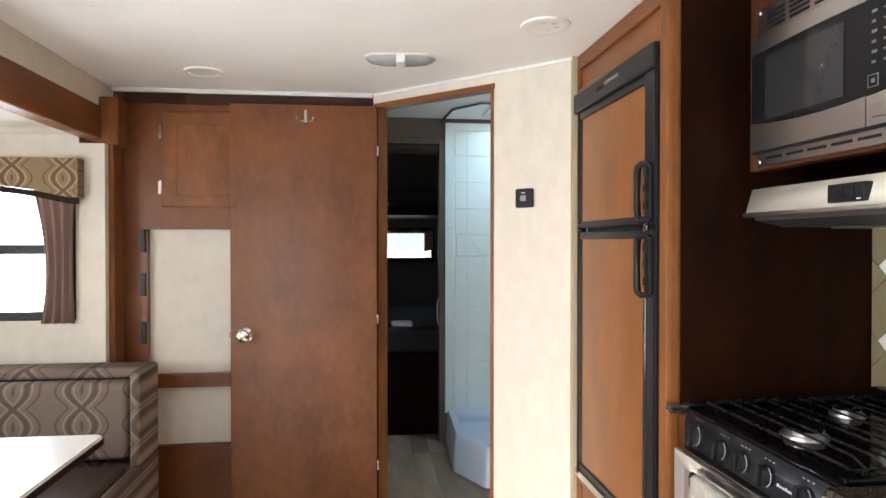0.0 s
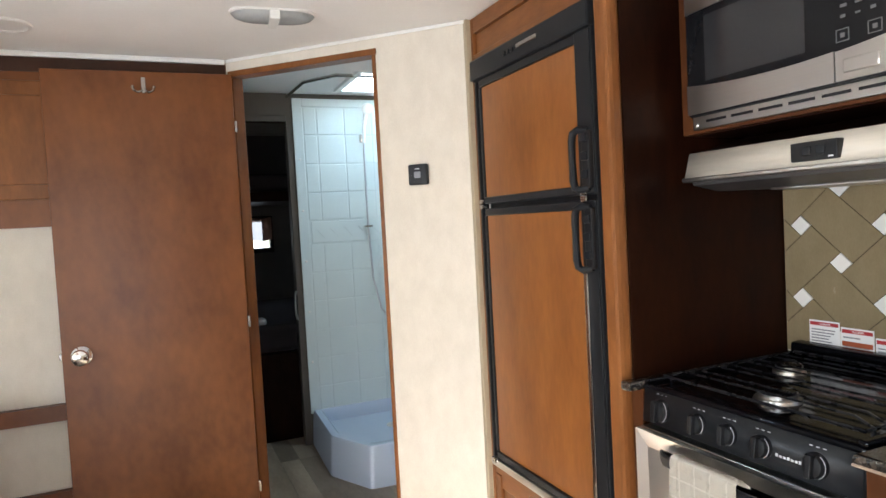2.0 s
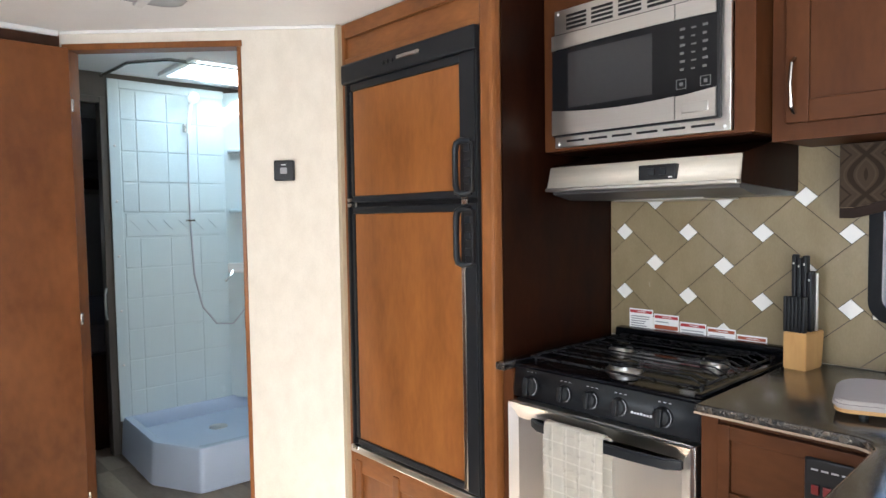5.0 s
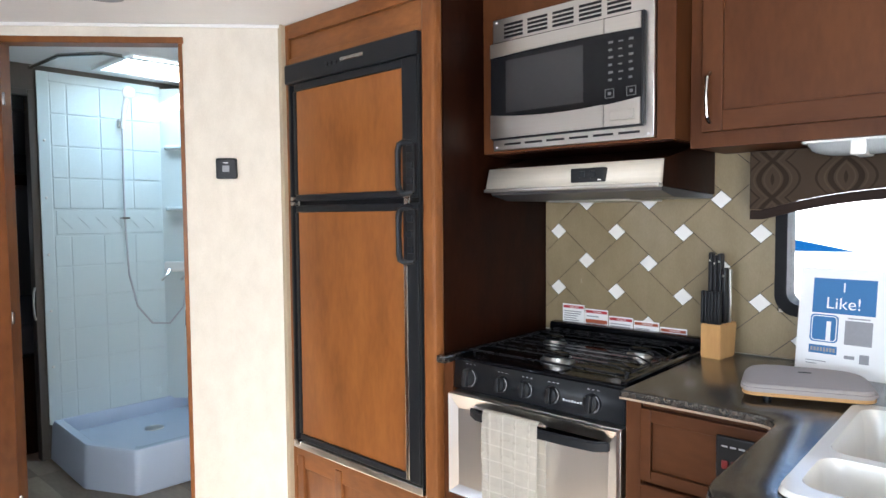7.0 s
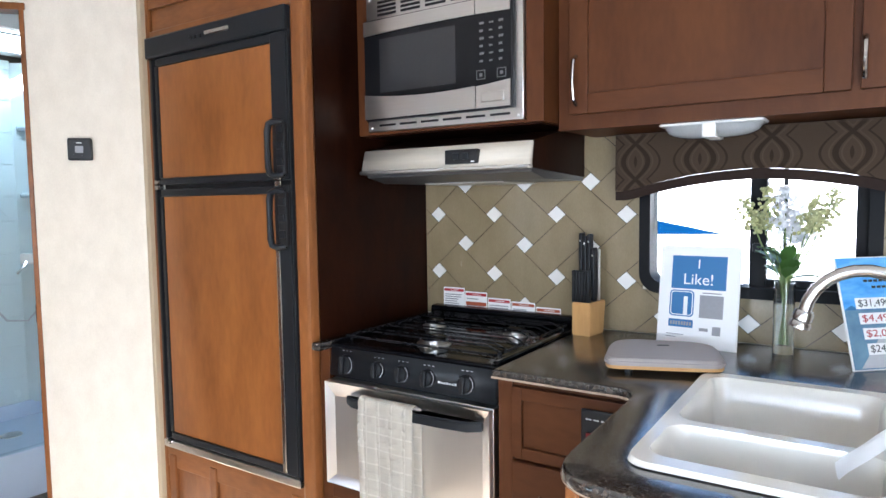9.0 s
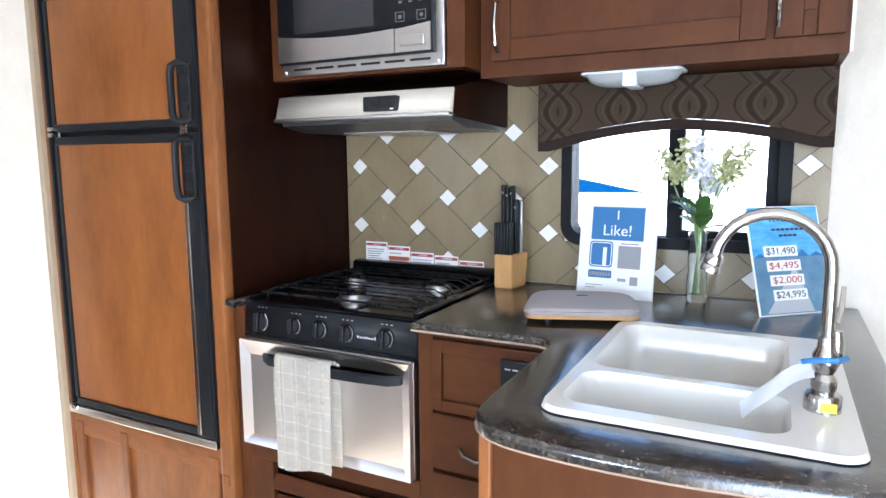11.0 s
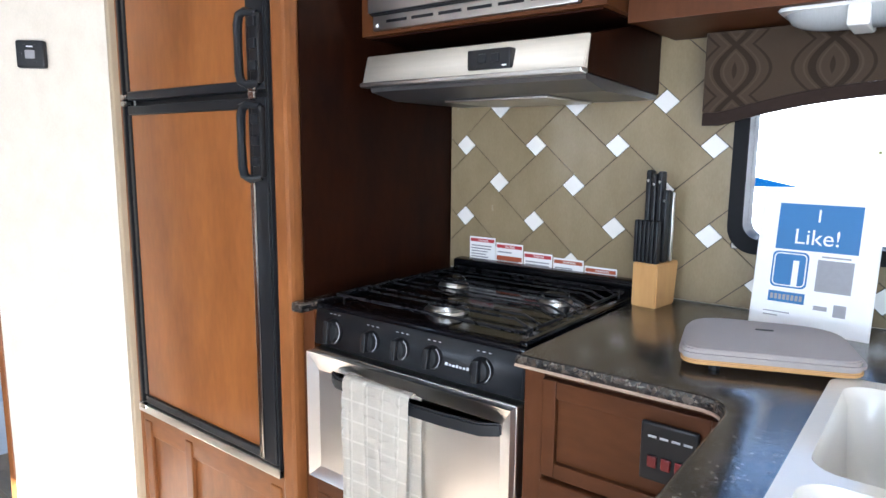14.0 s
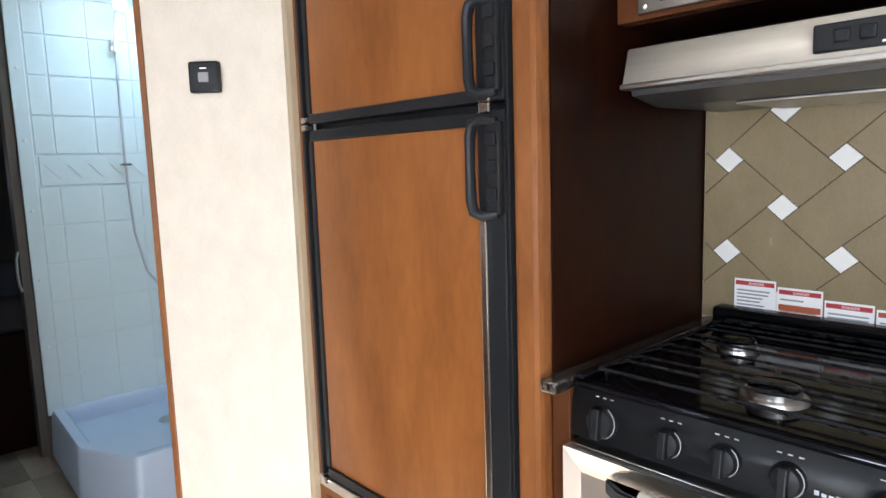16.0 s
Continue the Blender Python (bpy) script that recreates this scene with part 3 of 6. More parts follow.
def refrigerator():
    f = thing("refrigerator", (1.8, 2.6, 0.46), "two-door refrigerator with brown wood panels and charcoal frame", "refrigerator")
    y0, y1 = 2.293, 2.943
    box("body", (FX + 0.03, FX + 0.54), (y0 + 0.005, y1 - 0.005), (0.462, 1.818), BLACK, f, 0.002)
    hd = box("control_header", (FX - 0.022, FX + 0.03), (y0, y1), (1.752, 1.82), GREYPL, f, 0.006, "charcoal control header")
    box("dial_strip", (FX - 0.027, FX - 0.021), (2.52, 2.63), (1.782, 1.796), NICKEL, hd, 0.003, "pale control strip")
    for y in (2.655, 2.68, 2.70):
        box("button", (FX - 0.026, FX - 0.021), (y - 0.008, y + 0.008), (1.780, 1.792), BLACK, hd, 0.002)
    for s, (a, b) in enumerate(((1.345, 1.750), (0.492, 1.330))):
        d = box("upper_door" if s == 0 else "lower_door", (FX + 0.006, FX + 0.0295), (y0 + 0.03, y1 - 0.034), (a + 0.002, b - 0.002), GREYPL, f, 0.002, "charcoal framed door")
        for nm, dx, yy, zz in (("top_rail", 0.012, (y0 + 0.068, y1 - 0.042), (b - 0.024, b)), ("bottom_rail", 0.012, (y0 + 0.068, y1 - 0.042), (a, a + 0.022)),
                               ("latch_stile", 0.016, (y0 + 0.006, y0 + 0.068), (a, b)), ("hinge_stile", 0.008, (y1 - 0.046, y1 - 0.030), (a + 0.022, b - 0.024))):
            box(nm, (FX - dx, FX + 0.028), yy, zz, GREYPL, d, 0.003)
        box("wood_panel", (FX - 0.004, FX + 0.008), (y0 + 0.068, y1 - 0.046), (a + 0.022, b - 0.024), FRIDGE_WOOD, d, 0.001, "glossy amber wood door panel")
        hz = (1.352, 1.508) if s == 0 else (1.152, 1.318)
        yc = y0 + 0.061
        box("handle_plate", (FX - 0.030, FX - 0.014), (y0 + 0.006, y0 + 0.040), (hz[0] + 0.006, hz[1] - 0.006), BLACK, d, 0.006, "black latch plate")
        pts = [(FX - 0.022, y0 + 0.018, hz[1] - 0.008), (FX - 0.034, yc - 0.018, hz[1] - 0.003), (FX - 0.038, yc - 0.004, hz[1] - 0.010), (FX - 0.038, yc + 0.002, hz[1] - 0.028), (FX - 0.038, yc + 0.003, (hz[0] + hz[1]) / 2), (FX - 0.038, yc + 0.002, hz[0] + 0.028), (FX - 0.038, yc - 0.004, hz[0] + 0.010), (FX - 0.034, yc - 0.018, hz[0] + 0.003), (FX - 0.022, y0 + 0.018, hz[0] + 0.008)]
        tube("handle", pts, [0.008, 0.009, 0.010, 0.010, 0.009, 0.010, 0.010, 0.009, 0.008], GREYPL, d, "charcoal loop handle", 10)
        for k in range(3):
            z = hz[0] + 0.03 + k * 0.045
            box("latch_clip", (FX - 0.036, FX - 0.029), (y0 + 0.010, y0 + 0.034), (z, z + 0.022), GREYPL, d, 0.003)
        if s == 1:
            box("edge_trim", (FX - 0.022, FX - 0.0155), (y0 + 0.046, y0 + 0.062), (0.50, 1.148), NICKEL, d, 0.003, "satin grey edge strip")
    for z in (1.329, 0.475, 1.346):
        box("hinge", (FX - 0.020, FX - 0.002), (y1 - 0.045, y1 - 0.02), (z, z + 0.014), NICKEL, f, 0.003, "grey hinge")
        if z > 1:
            box("hinge_cap", (FX - 0.026, FX - 0.0165), (y0 + 0.030, y0 + 0.055), (z - 0.004, z + 0.014), NICKEL, f, 0.003, "pale grey hinge cap")
    box("side_frame", (FX - 0.006, FX + 0.02), (y1 - 0.012, y1), (0.462, 1.752), GREYPL, f, 0.002)
    box("side_frame", (FX - 0.012, FX + 0.02), (y0, y0 + 0.0055), (0.462, 1.752), GREYPL, f, 0.001)
    box("base_strip", (FX - 0.014, FX + 0.03), (y0, y1), (0.460, 0.486), STEEL, f, 0.004, "steel base strip")


refrigerator()


# ---- range, hood, microwave ----
SX, SY = 1.595, (1.668, 2.196)


def knob(parent, x, y, z, r, m):
    k = lathe("knob", [(r * 1.05, 0), (r * 1.05, 0.004), (r * 0.9, 0.012), (r * 0.82, 0.016), (r * 0.5, 0.018)], m, BLACK, parent, seg=20)
    bm = add_box(bmesh.new(), (-r * 0.28, r * 0.28), (-r * 0.92, r * 0.92), (0.012, 0.027), 0.002)
    bm.transform(m)
    part("grip", bm, BLACK, k)
    arc = [m @ Vector((r * 0.97 * math.cos(radians(a)), r * 0.97 * math.sin(radians(a)), 0.0085)) for a in range(-60, 61, 20)]
    tube("dial_mark", arc, 0.0010, GREYINK, k, "pale dial marks", 5)


def gas_range():
    s = thing("gas_range", (1.86, 1.93, 0), "black and stainless gas range with three burners", "range")
    box("body", (SX + 0.02, 2.13), (SY[0] + 0.004, SY[1] - 0.004), (0.475, 0.872), BLACK, s, 0.002)
    # sloping control panel
    prism("control_panel", [(SX - 0.004, 0.802), (SX + 0.03, 0.802), (SX + 0.03, 0.884), (SX + 0.006, 0.884)], SY[0], SY[1], GREYPL, s, "y", bev=0.003)
    slope = math.atan2(0.010, 0.082)
    for i, (y, r) in enumerate(((2.135, 0.026), (2.024, 0.0215), (1.944, 0.0215), (1.864, 0.0215), (1.752, 0.0225))):
        m = Matrix.Translation((SX + 0.0008, y, 0.838)) @ Matrix.Rotation(slope, 4, "Y") @ FACE_X
        knob(s, SX, y, 0.84, r, m)
        for k in range(3):
            mm = m @ Matrix.Translation(((k - 1) * 0.013, r * 1.25 + 0.004, 0.0004))
            bm = add_box(bmesh.new(), (-0.003, 0.003), (-0.0007, 0.0009), (0, 0.0004))
            bm.transform(mm)
            part("mark", bm, PALEINK, s)
    m = Matrix.Translation((SX - 0.0010, 1.806, 0.832)) @ Matrix.Rotation(slope, 4, "Y") @ FACE_X
    bm = bmesh.new()
    for k in range(7):
        add_box(bm, (-0.028 + k * 0.008, -0.0225 + k * 0.008), (-0.0022, 0.002 + 0.0015 * (k % 3 == 0)), (0, 0.0005))
    bm.transform(m)
    part("badge", bm, PALEINK, s, "small pale badge")
    # cooktop
    top = box("cooktop", (SX + 0.006, 2.128), (SY[0], SY[1]), (0.872, 0.892), ENAMEL, s, 0.006, "glossy black cooktop")
    box("back_rim", (2.09, 2.130), (SY[0], SY[1]), (0.892, 0.930), ENAMEL, top, 0.010)
    for y in (SY[0], SY[1] - 0.018):
        box("side_rim", (SX + 0.01, 2.10), (y, y + 0.018), (0.892, 0.902), ENAMEL, top, 0.004)
    for x, y, r in ((1.72, 1.93, 0.038), (1.93, 2.07, 0.030), (1.93, 1.79, 0.030)):
        b = lathe("burner", [(r * 1.25, 0.892), (r * 1.2, 0.898), (r, 0.900), (r, 0.908)], Matrix.Translation((x, y, 0)), STEEL, s, "steel burner ring")
        lathe("burner_cap", [(r * 0.92, 0.908), (r * 0.95, 0.914), (r * 0.6, 0.918)], Matrix.Translation((x, y, 0)), ENAMEL, b)
    # wire grates
    ya, yb = 1.695, 2.170
    g = tube("grate", [(1.64, ya, 0.906), (1.64, yb, 0.906), (2.07, yb, 0.906), (2.07, ya, 0.906)], 0.0035, GRATE, s, "black wire pan grate", 6, closed=True)
    for x in (1.665, 1.70, 1.76, 1.795, 1.85, 1.885, 1.94, 1.975, 2.03):
        tube("wire", [(x, ya, 0.906), (x, ya + 0.035, 0.920), (x, yb - 0.035, 0.920), (x, yb, 0.906)], 0.0026, GRATE, g, seg=6)
    for x in (1.66, 2.05):
        for y in (ya, yb):
            tube("foot", [(x, y, 0.892), (x, y, 0.906)], 0.004, GRATE, g, seg=6)
    # oven door
    d = box("oven_door", (SX - 0.012, SX + 0.02), (SY[0] + 0.004, SY[1] - 0.004), (0.505, 0.794), STEEL, s, 0.004, "stainless oven door with sunk panel")
    bm = bmesh.new()
    outer = [(SY[0] + 0.006, 0.508), (SY[1] - 0.006, 0.508), (SY[1] - 0.006, 0.792), (SY[0] + 0.006, 0.792)]
    inner = [(SY[0] + 0.032, 0.532), (SY[1] - 0.032, 0.532), (SY[1] - 0.032, 0.752), (SY[0] + 0.032, 0.752)]
    vo = [bm.verts.new((SX - 0.030, a, b)) for a, b in outer]
    vi = [bm.verts.new((SX - 0.018, a, b)) for a, b in inner]
    vb = [bm.verts.new((SX - 0.010, a, b)) for a, b in outer]
    for i in range(4):
        j = (i + 1) % 4
        bm.faces.new((vo[i], vo[j], vi[j], vi[i]))
        bm.faces.new((vb[i], vb[j], vo[j], vo[i]))
    bm.faces.new(vi)
    part("door_skin", bm, STEEL_DOOR, d)
    prism("oven_handle", [(SX - 0.030, 1.692), (SX - 0.052, 1.722), (SX - 0.061, 1.80), (SX - 0.064, 1.90), (SX - 0.061, 2.00), (SX - 0.052, 2.078), (SX - 0.030, 2.112), (SX - 0.024, 2.112), (SX - 0.044, 2.070), (SX - 0.051, 2.00), (SX - 0.054, 1.90), (SX - 0.051, 1.80), (SX - 0.044, 1.730), (SX - 0.024, 1.692)], 0.740, 0.764, GREYPL, d, "z", "charcoal bar handle", bev=0.003)


gas_range()


def stove_base():
    c = thing("range_base_cabinet", (1.86, 1.93, 0), "brown wood surround with slatted vent under the range", "cabinet")
    box("stile", (SX, SX + 0.02), (2.198, 2.234), (0, 0.875), WALNUT, c, 0.002)
    box("stile", (SX, SX + 0.02), (1.628, 1.666), (0, 0.875), WALNUT, c, 0.002)
    box("rail", (SX, SX + 0.02), (1.666, 2.198), (0.452, 0.500), WALNUT_H, c, 0.002)
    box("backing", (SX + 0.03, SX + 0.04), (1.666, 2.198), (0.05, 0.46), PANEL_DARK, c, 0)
    for k in range(6):
        z = 0.395 - k * 0.058
        bm = add_box(bmesh.new(), (-0.008, 0.008), (1.668, 2.12), (-0.021, 0.021), 0.003)
        bm.transform(Matrix.Translation((SX + 0.008, 0, z)) @ Matrix.Rotation(radians(28), 4, "Y"))
        part("slat", bm, WALNUT_H, c)
    box("stile", (SX, SX + 0.02), (2.12, 2.198), (0.05, 0.452), WALNUT, c, 0.002)
    box("filler_top", (SX - 0.035, 2.13), (2.199, 2.233), (0.872, 0.895), STONE, c, 0.006, "narrow strip of speckled counter")


stove_base()


def towel():
    bm = bmesh.new()
    n, mcount = 50, 76
    x0 = SX - 0.055
    grid = []
    for i in range(mcount + 1):
        v = i / mcount
        row = []
        for j in range(n + 1):
            u = j / n
            y = 2.035 - u * (0.160 + 0.012 * v)
            if v < 0.86:
                d = v / 0.86
                z = 0.772 - d * 0.276 - 0.012 * math.sin(u * 5 + 0.6) * d
                x = x0 - 0.016 - 0.004 * math.sin(u * 9 + 1.2) * d - 0.012 * d * u
            else:
                a = (v - 0.86) / 0.14 * math.pi
                z = 0.772 + 0.010 * math.sin(a)
                x = x0 - 0.016 + (1 - math.cos(a)) * 0.014
            q = -0.003 * max(math.exp(-(((u * 4 + 0.1) % 1 - 0.5) / 0.09) ** 2), math.exp(-(((v * 8) % 1 - 0.5) / 0.09) ** 2))
            row.append(bm.verts.new((x - q, y + 0.004 * math.sin(v * 7), z)))
        grid.append(row)
    for i in range(mcount):
        for j in range(n):
            bm.faces.new((grid[i][j], grid[i][j + 1], grid[i + 1][j + 1], grid[i + 1][j]))
    bmesh.ops.solidify(bm, geom=bm.faces, thickness=0.004)
    t = thing("dish_towel", (x0, 1.95, 0.77), "ivory windowpane-check dish towel hung over oven handle", "towel")
    part("front_fold", bm, CLOTH, t, smooth=True)
    bm = bmesh.new()
    rows = []
    for i in range(13):
        v = i / 12
        rows.append([bm.verts.new((x0 + 0.015 + 0.002 * math.sin(k * 0.8), 2.020 - k * 0.0178, 0.771 - v * 0.262)) for k in range(10)])
    for p, q in zip(rows, rows[1:]):
        for k in range(9):
            bm.faces.new((p[k], p[k + 1], q[k + 1], q[k]))
    bmesh.ops.solidify(bm, geom=bm.faces, thickness=0.003)
    part("back_fold", bm, CLOTH, t, smooth=True)


towel()


def range_hood():
    h = thing("range_hood", (1.94, 1.93, 1.37), "champagne metal range hood with black switch panel", "range hood")
    y0, y1 = 1.660, 2.205
    prism("front_band", [(1.756, 1.366), (1.772, 1.366), (1.782, 1.428), (1.774, 1.428)], y0, y1, HOODMETAL, h, "y", bev=0.002)
    box("front_lip", (1.748, 1.775), (y0, y1), (1.358, 1.368), STEEL, h, 0.003, "bright lower lip")
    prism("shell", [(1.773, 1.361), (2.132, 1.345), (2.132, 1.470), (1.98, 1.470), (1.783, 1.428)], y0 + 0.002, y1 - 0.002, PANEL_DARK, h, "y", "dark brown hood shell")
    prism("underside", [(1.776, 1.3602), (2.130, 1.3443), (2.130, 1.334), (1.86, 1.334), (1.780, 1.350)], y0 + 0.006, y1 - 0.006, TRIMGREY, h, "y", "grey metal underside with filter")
    box("grease_filter", (1.88, 2.09), (y0 + 0.14, y1 - 0.14), (1.328, 1.3335), STEEL, h, 0.002, "steel mesh filter")
    sw = box("switch_panel", (1.750, 1.775), (1.808, 1.908), (1.376, 1.414), BLACK, h, 0.003, "black rocker switch panel")
    for y in (1.842, 1.872):
        box("rocker", (1.7465, 1.752), (y - 0.010, y + 0.010), (1.387, 1.405), GREYPL, sw, 0.003)
    box("mark", (1.7488, 1.7499), (1.816, 1.826), (1.380, 1.383), PAPER, sw, 0)


range_hood()


def cabinet_door(parent, x, y, z, w=0.05, mat=None, handle=None, hz=None):
    mat = mat or WALNUT
    d = box("door", (x - 0.010, x - 0.002), (y[0] + 0.004, y[1] - 0.004), (z[0] + 0.004, z[1] - 0.004), mat, parent, 0.001)
    for a in (y[0], y[1] - w):
        box("door_stile", (x - 0.018, x - 0.0005), (a, a + w), z, mat, d, 0.0025)
    for a in (z[0], z[1] - w):
        box("door_rail", (x - 0.018, x - 0.0005), (y[0] + w, y[1] - w), (a, a + w), WALNUT_H, d, 0.0025)
    if handle is not None:
        a, b = hz
        tube("handle", [(x - 0.018, handle, a), (x - 0.036, handle, a + 0.012), (x - 0.044, handle, (a + b) / 2), (x - 0.036, handle, b - 0.012), (x - 0.018, handle, b)], [0.0055, 0.0045, 0.004, 0.0045, 0.0055], NICKEL, d, "satin nickel pull")
    return d


def upper_cabinets():
    c = thing("microwave_cabinet", (1.95, 1.93, 1.475), "brown wood cabinet framing the microwave", "cabinet")
    fx, y0, y1, z0 = 1.787, 1.636, 2.233, 1.475
    bm = bmesh.new()
    add_box(bm, (fx, fx + 0.02), (y0, 1.683), (z0, CEIL - 0.002))
    add_box(bm, (fx, fx + 0.02), (2.189, y1), (z0, CEIL - 0.002))
    add_box(bm, (fx, fx + 0.02), (1.683, 2.189), (z0, 1.482))
    add_box(bm, (fx, fx + 0.02), (1.683, 2.189), (1.868, CEIL - 0.002))
    part("face_frame", bm, WALNUT, c)
    box("side", (fx + 0.02, WALLX - 0.003), (y0, y0 + 0.015), (z0, CEIL - 0.002), WALNUT, c, 0)
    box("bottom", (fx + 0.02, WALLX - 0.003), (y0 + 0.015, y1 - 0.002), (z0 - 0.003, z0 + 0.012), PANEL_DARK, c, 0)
    u = thing("upper_cabinet", (2.0, 1.24, 1.455), "brown wood wall cabinet with recessed panel doors", "cabinet")
    x, a, b = 1.872, 0.842, 1.632
    bm = bmesh.new()
    for r in (((x, x + 0.02), (a, 0.875), (1.455, CEIL - 0.002)), ((x, x + 0.02), (1.585, b), (1.455, CEIL - 0.002)), ((x, x + 0.02), (0.875, 1.585), (1.455, 1.50)), ((x, x + 0.02), (0.875, 1.585), (1.93, CEIL - 0.002)), ((x, x + 0.02), (0.965, 1.0), (1.50, 1.93))):
        add_box(bm, *r)
    part("face_frame", bm, WALNUT, u)
    box("side", (x + 0.02, WALLX - 0.003), (a, a + 0.014), (1.455, CEIL - 0.002), WALNUT, u, 0)
    box("side_edge", (x - 0.003, x + 0.003), (a - 0.006, a - 0.001), (1.458, CEIL - 0.002), PAPER, u, 0, "pale edge strip")
    box("bottom", (x + 0.02, WALLX - 0.003), (a + 0.014, b), (1.458, 1.470), WALNUT_H, u, 0)
    cabinet_door(u, x - 0.001, (0.990, 1.598), (1.492, 1.935), handle=1.578, hz=(1.515, 1.635))
    cabinet_door(u, x - 0.001, (0.850, 0.975), (1.492, 1.935), handle=0.968, hz=(1.515, 1.595))


upper_cabinets()


def microwave():
    m = thing("microwave", (1.9, 1.94, 1.48), "built-in stainless microwave with black glass door", "microwave")
    fx, y0, y1 = 1.786, 1.685, 2.187
    # trim plates with slots
    t = box("trim_frame", (fx - 0.012, fx), (y0, y1), (1.482, 1.866), STEEL, m, 0.002, "stainless trim kit")
    for g in range(5):
        ya = 2.145 - g * 0.083
        for r in range(4):
            z = 1.845 - r * 0.0115
            box("vent_slot", (fx - 0.0135, fx - 0.0115), (ya - 0.066, ya), (z - 0.0035, z + 0.0035), BLACK, t, 0)
    for g in range(6):
        ya = 2.145 - g * 0.073
        box("vent_slot", (fx - 0.0135, fx - 0.0115), (ya - 0.058, ya), (1.496, 1.502), BLACK, t, 0)
    for y in (y0 + 0.014, y1 - 0.014):
        for z in (1.492, 1.856):
            lathe("screw", [(0.004, 0), (0.004, 0.001), (0.002, 0.002)], on_x(fx - 0.012, y, z), PAPER, t, seg=10)
    # door: bowed steel bands above and below dark glass
    dx = fx - 0.030
    b = box("oven_front", (dx + 0.004, fx - 0.011), (1.705, 2.184), (1.512, 1.796), BLACK, m, 0.003)
    def band(name, zlow, zhigh, y_a, y_b, mat, x=dx):
        n = 12
        bm = bmesh.new()
        pts = []
        for i in range(n + 1):
            y = y_a + (y_b - y_a) * i / n
            pts.append((y, zlow(y)))
        for i in range(n, -1, -1):
            y = y_a + (y_b - y_a) * i / n
            pts.append((y, zhigh(y)))
        add_prism(bm, pts, x, x + 0.008, "x")
        return part(name, bm, mat, b)
    arc = lambda y: 0.016 * (1 - ((y - 1.945) / 0.24) ** 2)
    band("glass", lambda y: 1.558, lambda y: 1.768, 1.712, 2.184, DARKGLASS, dx + 0.003)
    band("lower_band", lambda y: 1.517, lambda y: 1.586 - arc(y), 1.815, 2.184, STEEL)
    band("upper_band", lambda y: 1.752 + 0.3 * arc(y), lambda y: 1.792, 1.815, 2.184, STEEL)
    band("lower_band", lambda y: 1.517, lambda y: 1.584 - arc(y), 1.713, 1.812, STEEL)
    band("upper_band", lambda y: 1.752 + 0.3 * arc(y), lambda y: 1.792, 1.713, 1.812, STEEL)
    band("window", lambda y: 1.588, lambda y: 1.738, 1.874, 2.128, MESHGLASS, dx + 0.0015)
    box("open_button", (dx - 0.004, dx + 0.002), (1.728, 1.796), (1.530, 1.556), STEEL, b, 0.003, "steel door button")
    bm = bmesh.new()
    for r in range(6):
        for c in range(3):
            y = 1.795 - c * 0.028
            z = 1.730 - r * 0.019
            add_box(bm, (dx + 0.0012, dx + 0.0032), (y - 0.006 + 0.003 * (r % 2), y + 0.006), (z - 0.0022, z + 0.0012 + 0.002 * (c != 1)))
    part("key_legend", bm, DIMINK, b, "pale key legends")
    for y in (1.738, 1.798):
        bm = bmesh.new()
        add_tube(bm, [(dx + 0.002, y - 0.012, 1.590), (dx + 0.002, y + 0.012, 1.590), (dx + 0.002, y + 0.012, 1.612), (dx + 0.002, y - 0.012, 1.612)], 0.0012, 6, True)
        add_box(bm, (dx + 0.0012, dx + 0.003), (y - 0.004, y + 0.004), (1.597, 1.605))
        part("key_outline", bm, DIMINK, b)


microwave()


# ---- counter, base cabinets, sink ----
CZ = 0.895
SKX, SKY = (1.19, 1.745), (0.838, 1.240)


def loop_outline(pts, n=5):
    """Rounds the corners that carry a radius."""
    out = []
    for i, (x, y, r) in enumerate(pts):
        p = Vector((x, y))
        if r == 0:
            out.append((x, y))
            continue
        a = Vector(pts[i - 1][:2]) - p
        b = Vector(pts[(i + 1) % len(pts)][:2]) - p
        s, e = p + a.normalized() * r, p + b.normalized() * r
        for k in range(n + 1):
            t = k / n
            q = s * (1 - t) ** 2 + p * 2 * t * (1 - t) + e * t * t
            out.append((q.x, q.y))
    return out


COUNTER = loop_outline([(2.136, 1.664, 0), (1.560, 1.664, 0), (1.560, 1.333, 0.045), (1.10, 1.327, 0.10), (1.078, 1.09, 0.12), (1.13, 0.765, 0.11), (2.136, 0.765, 0)], 7)


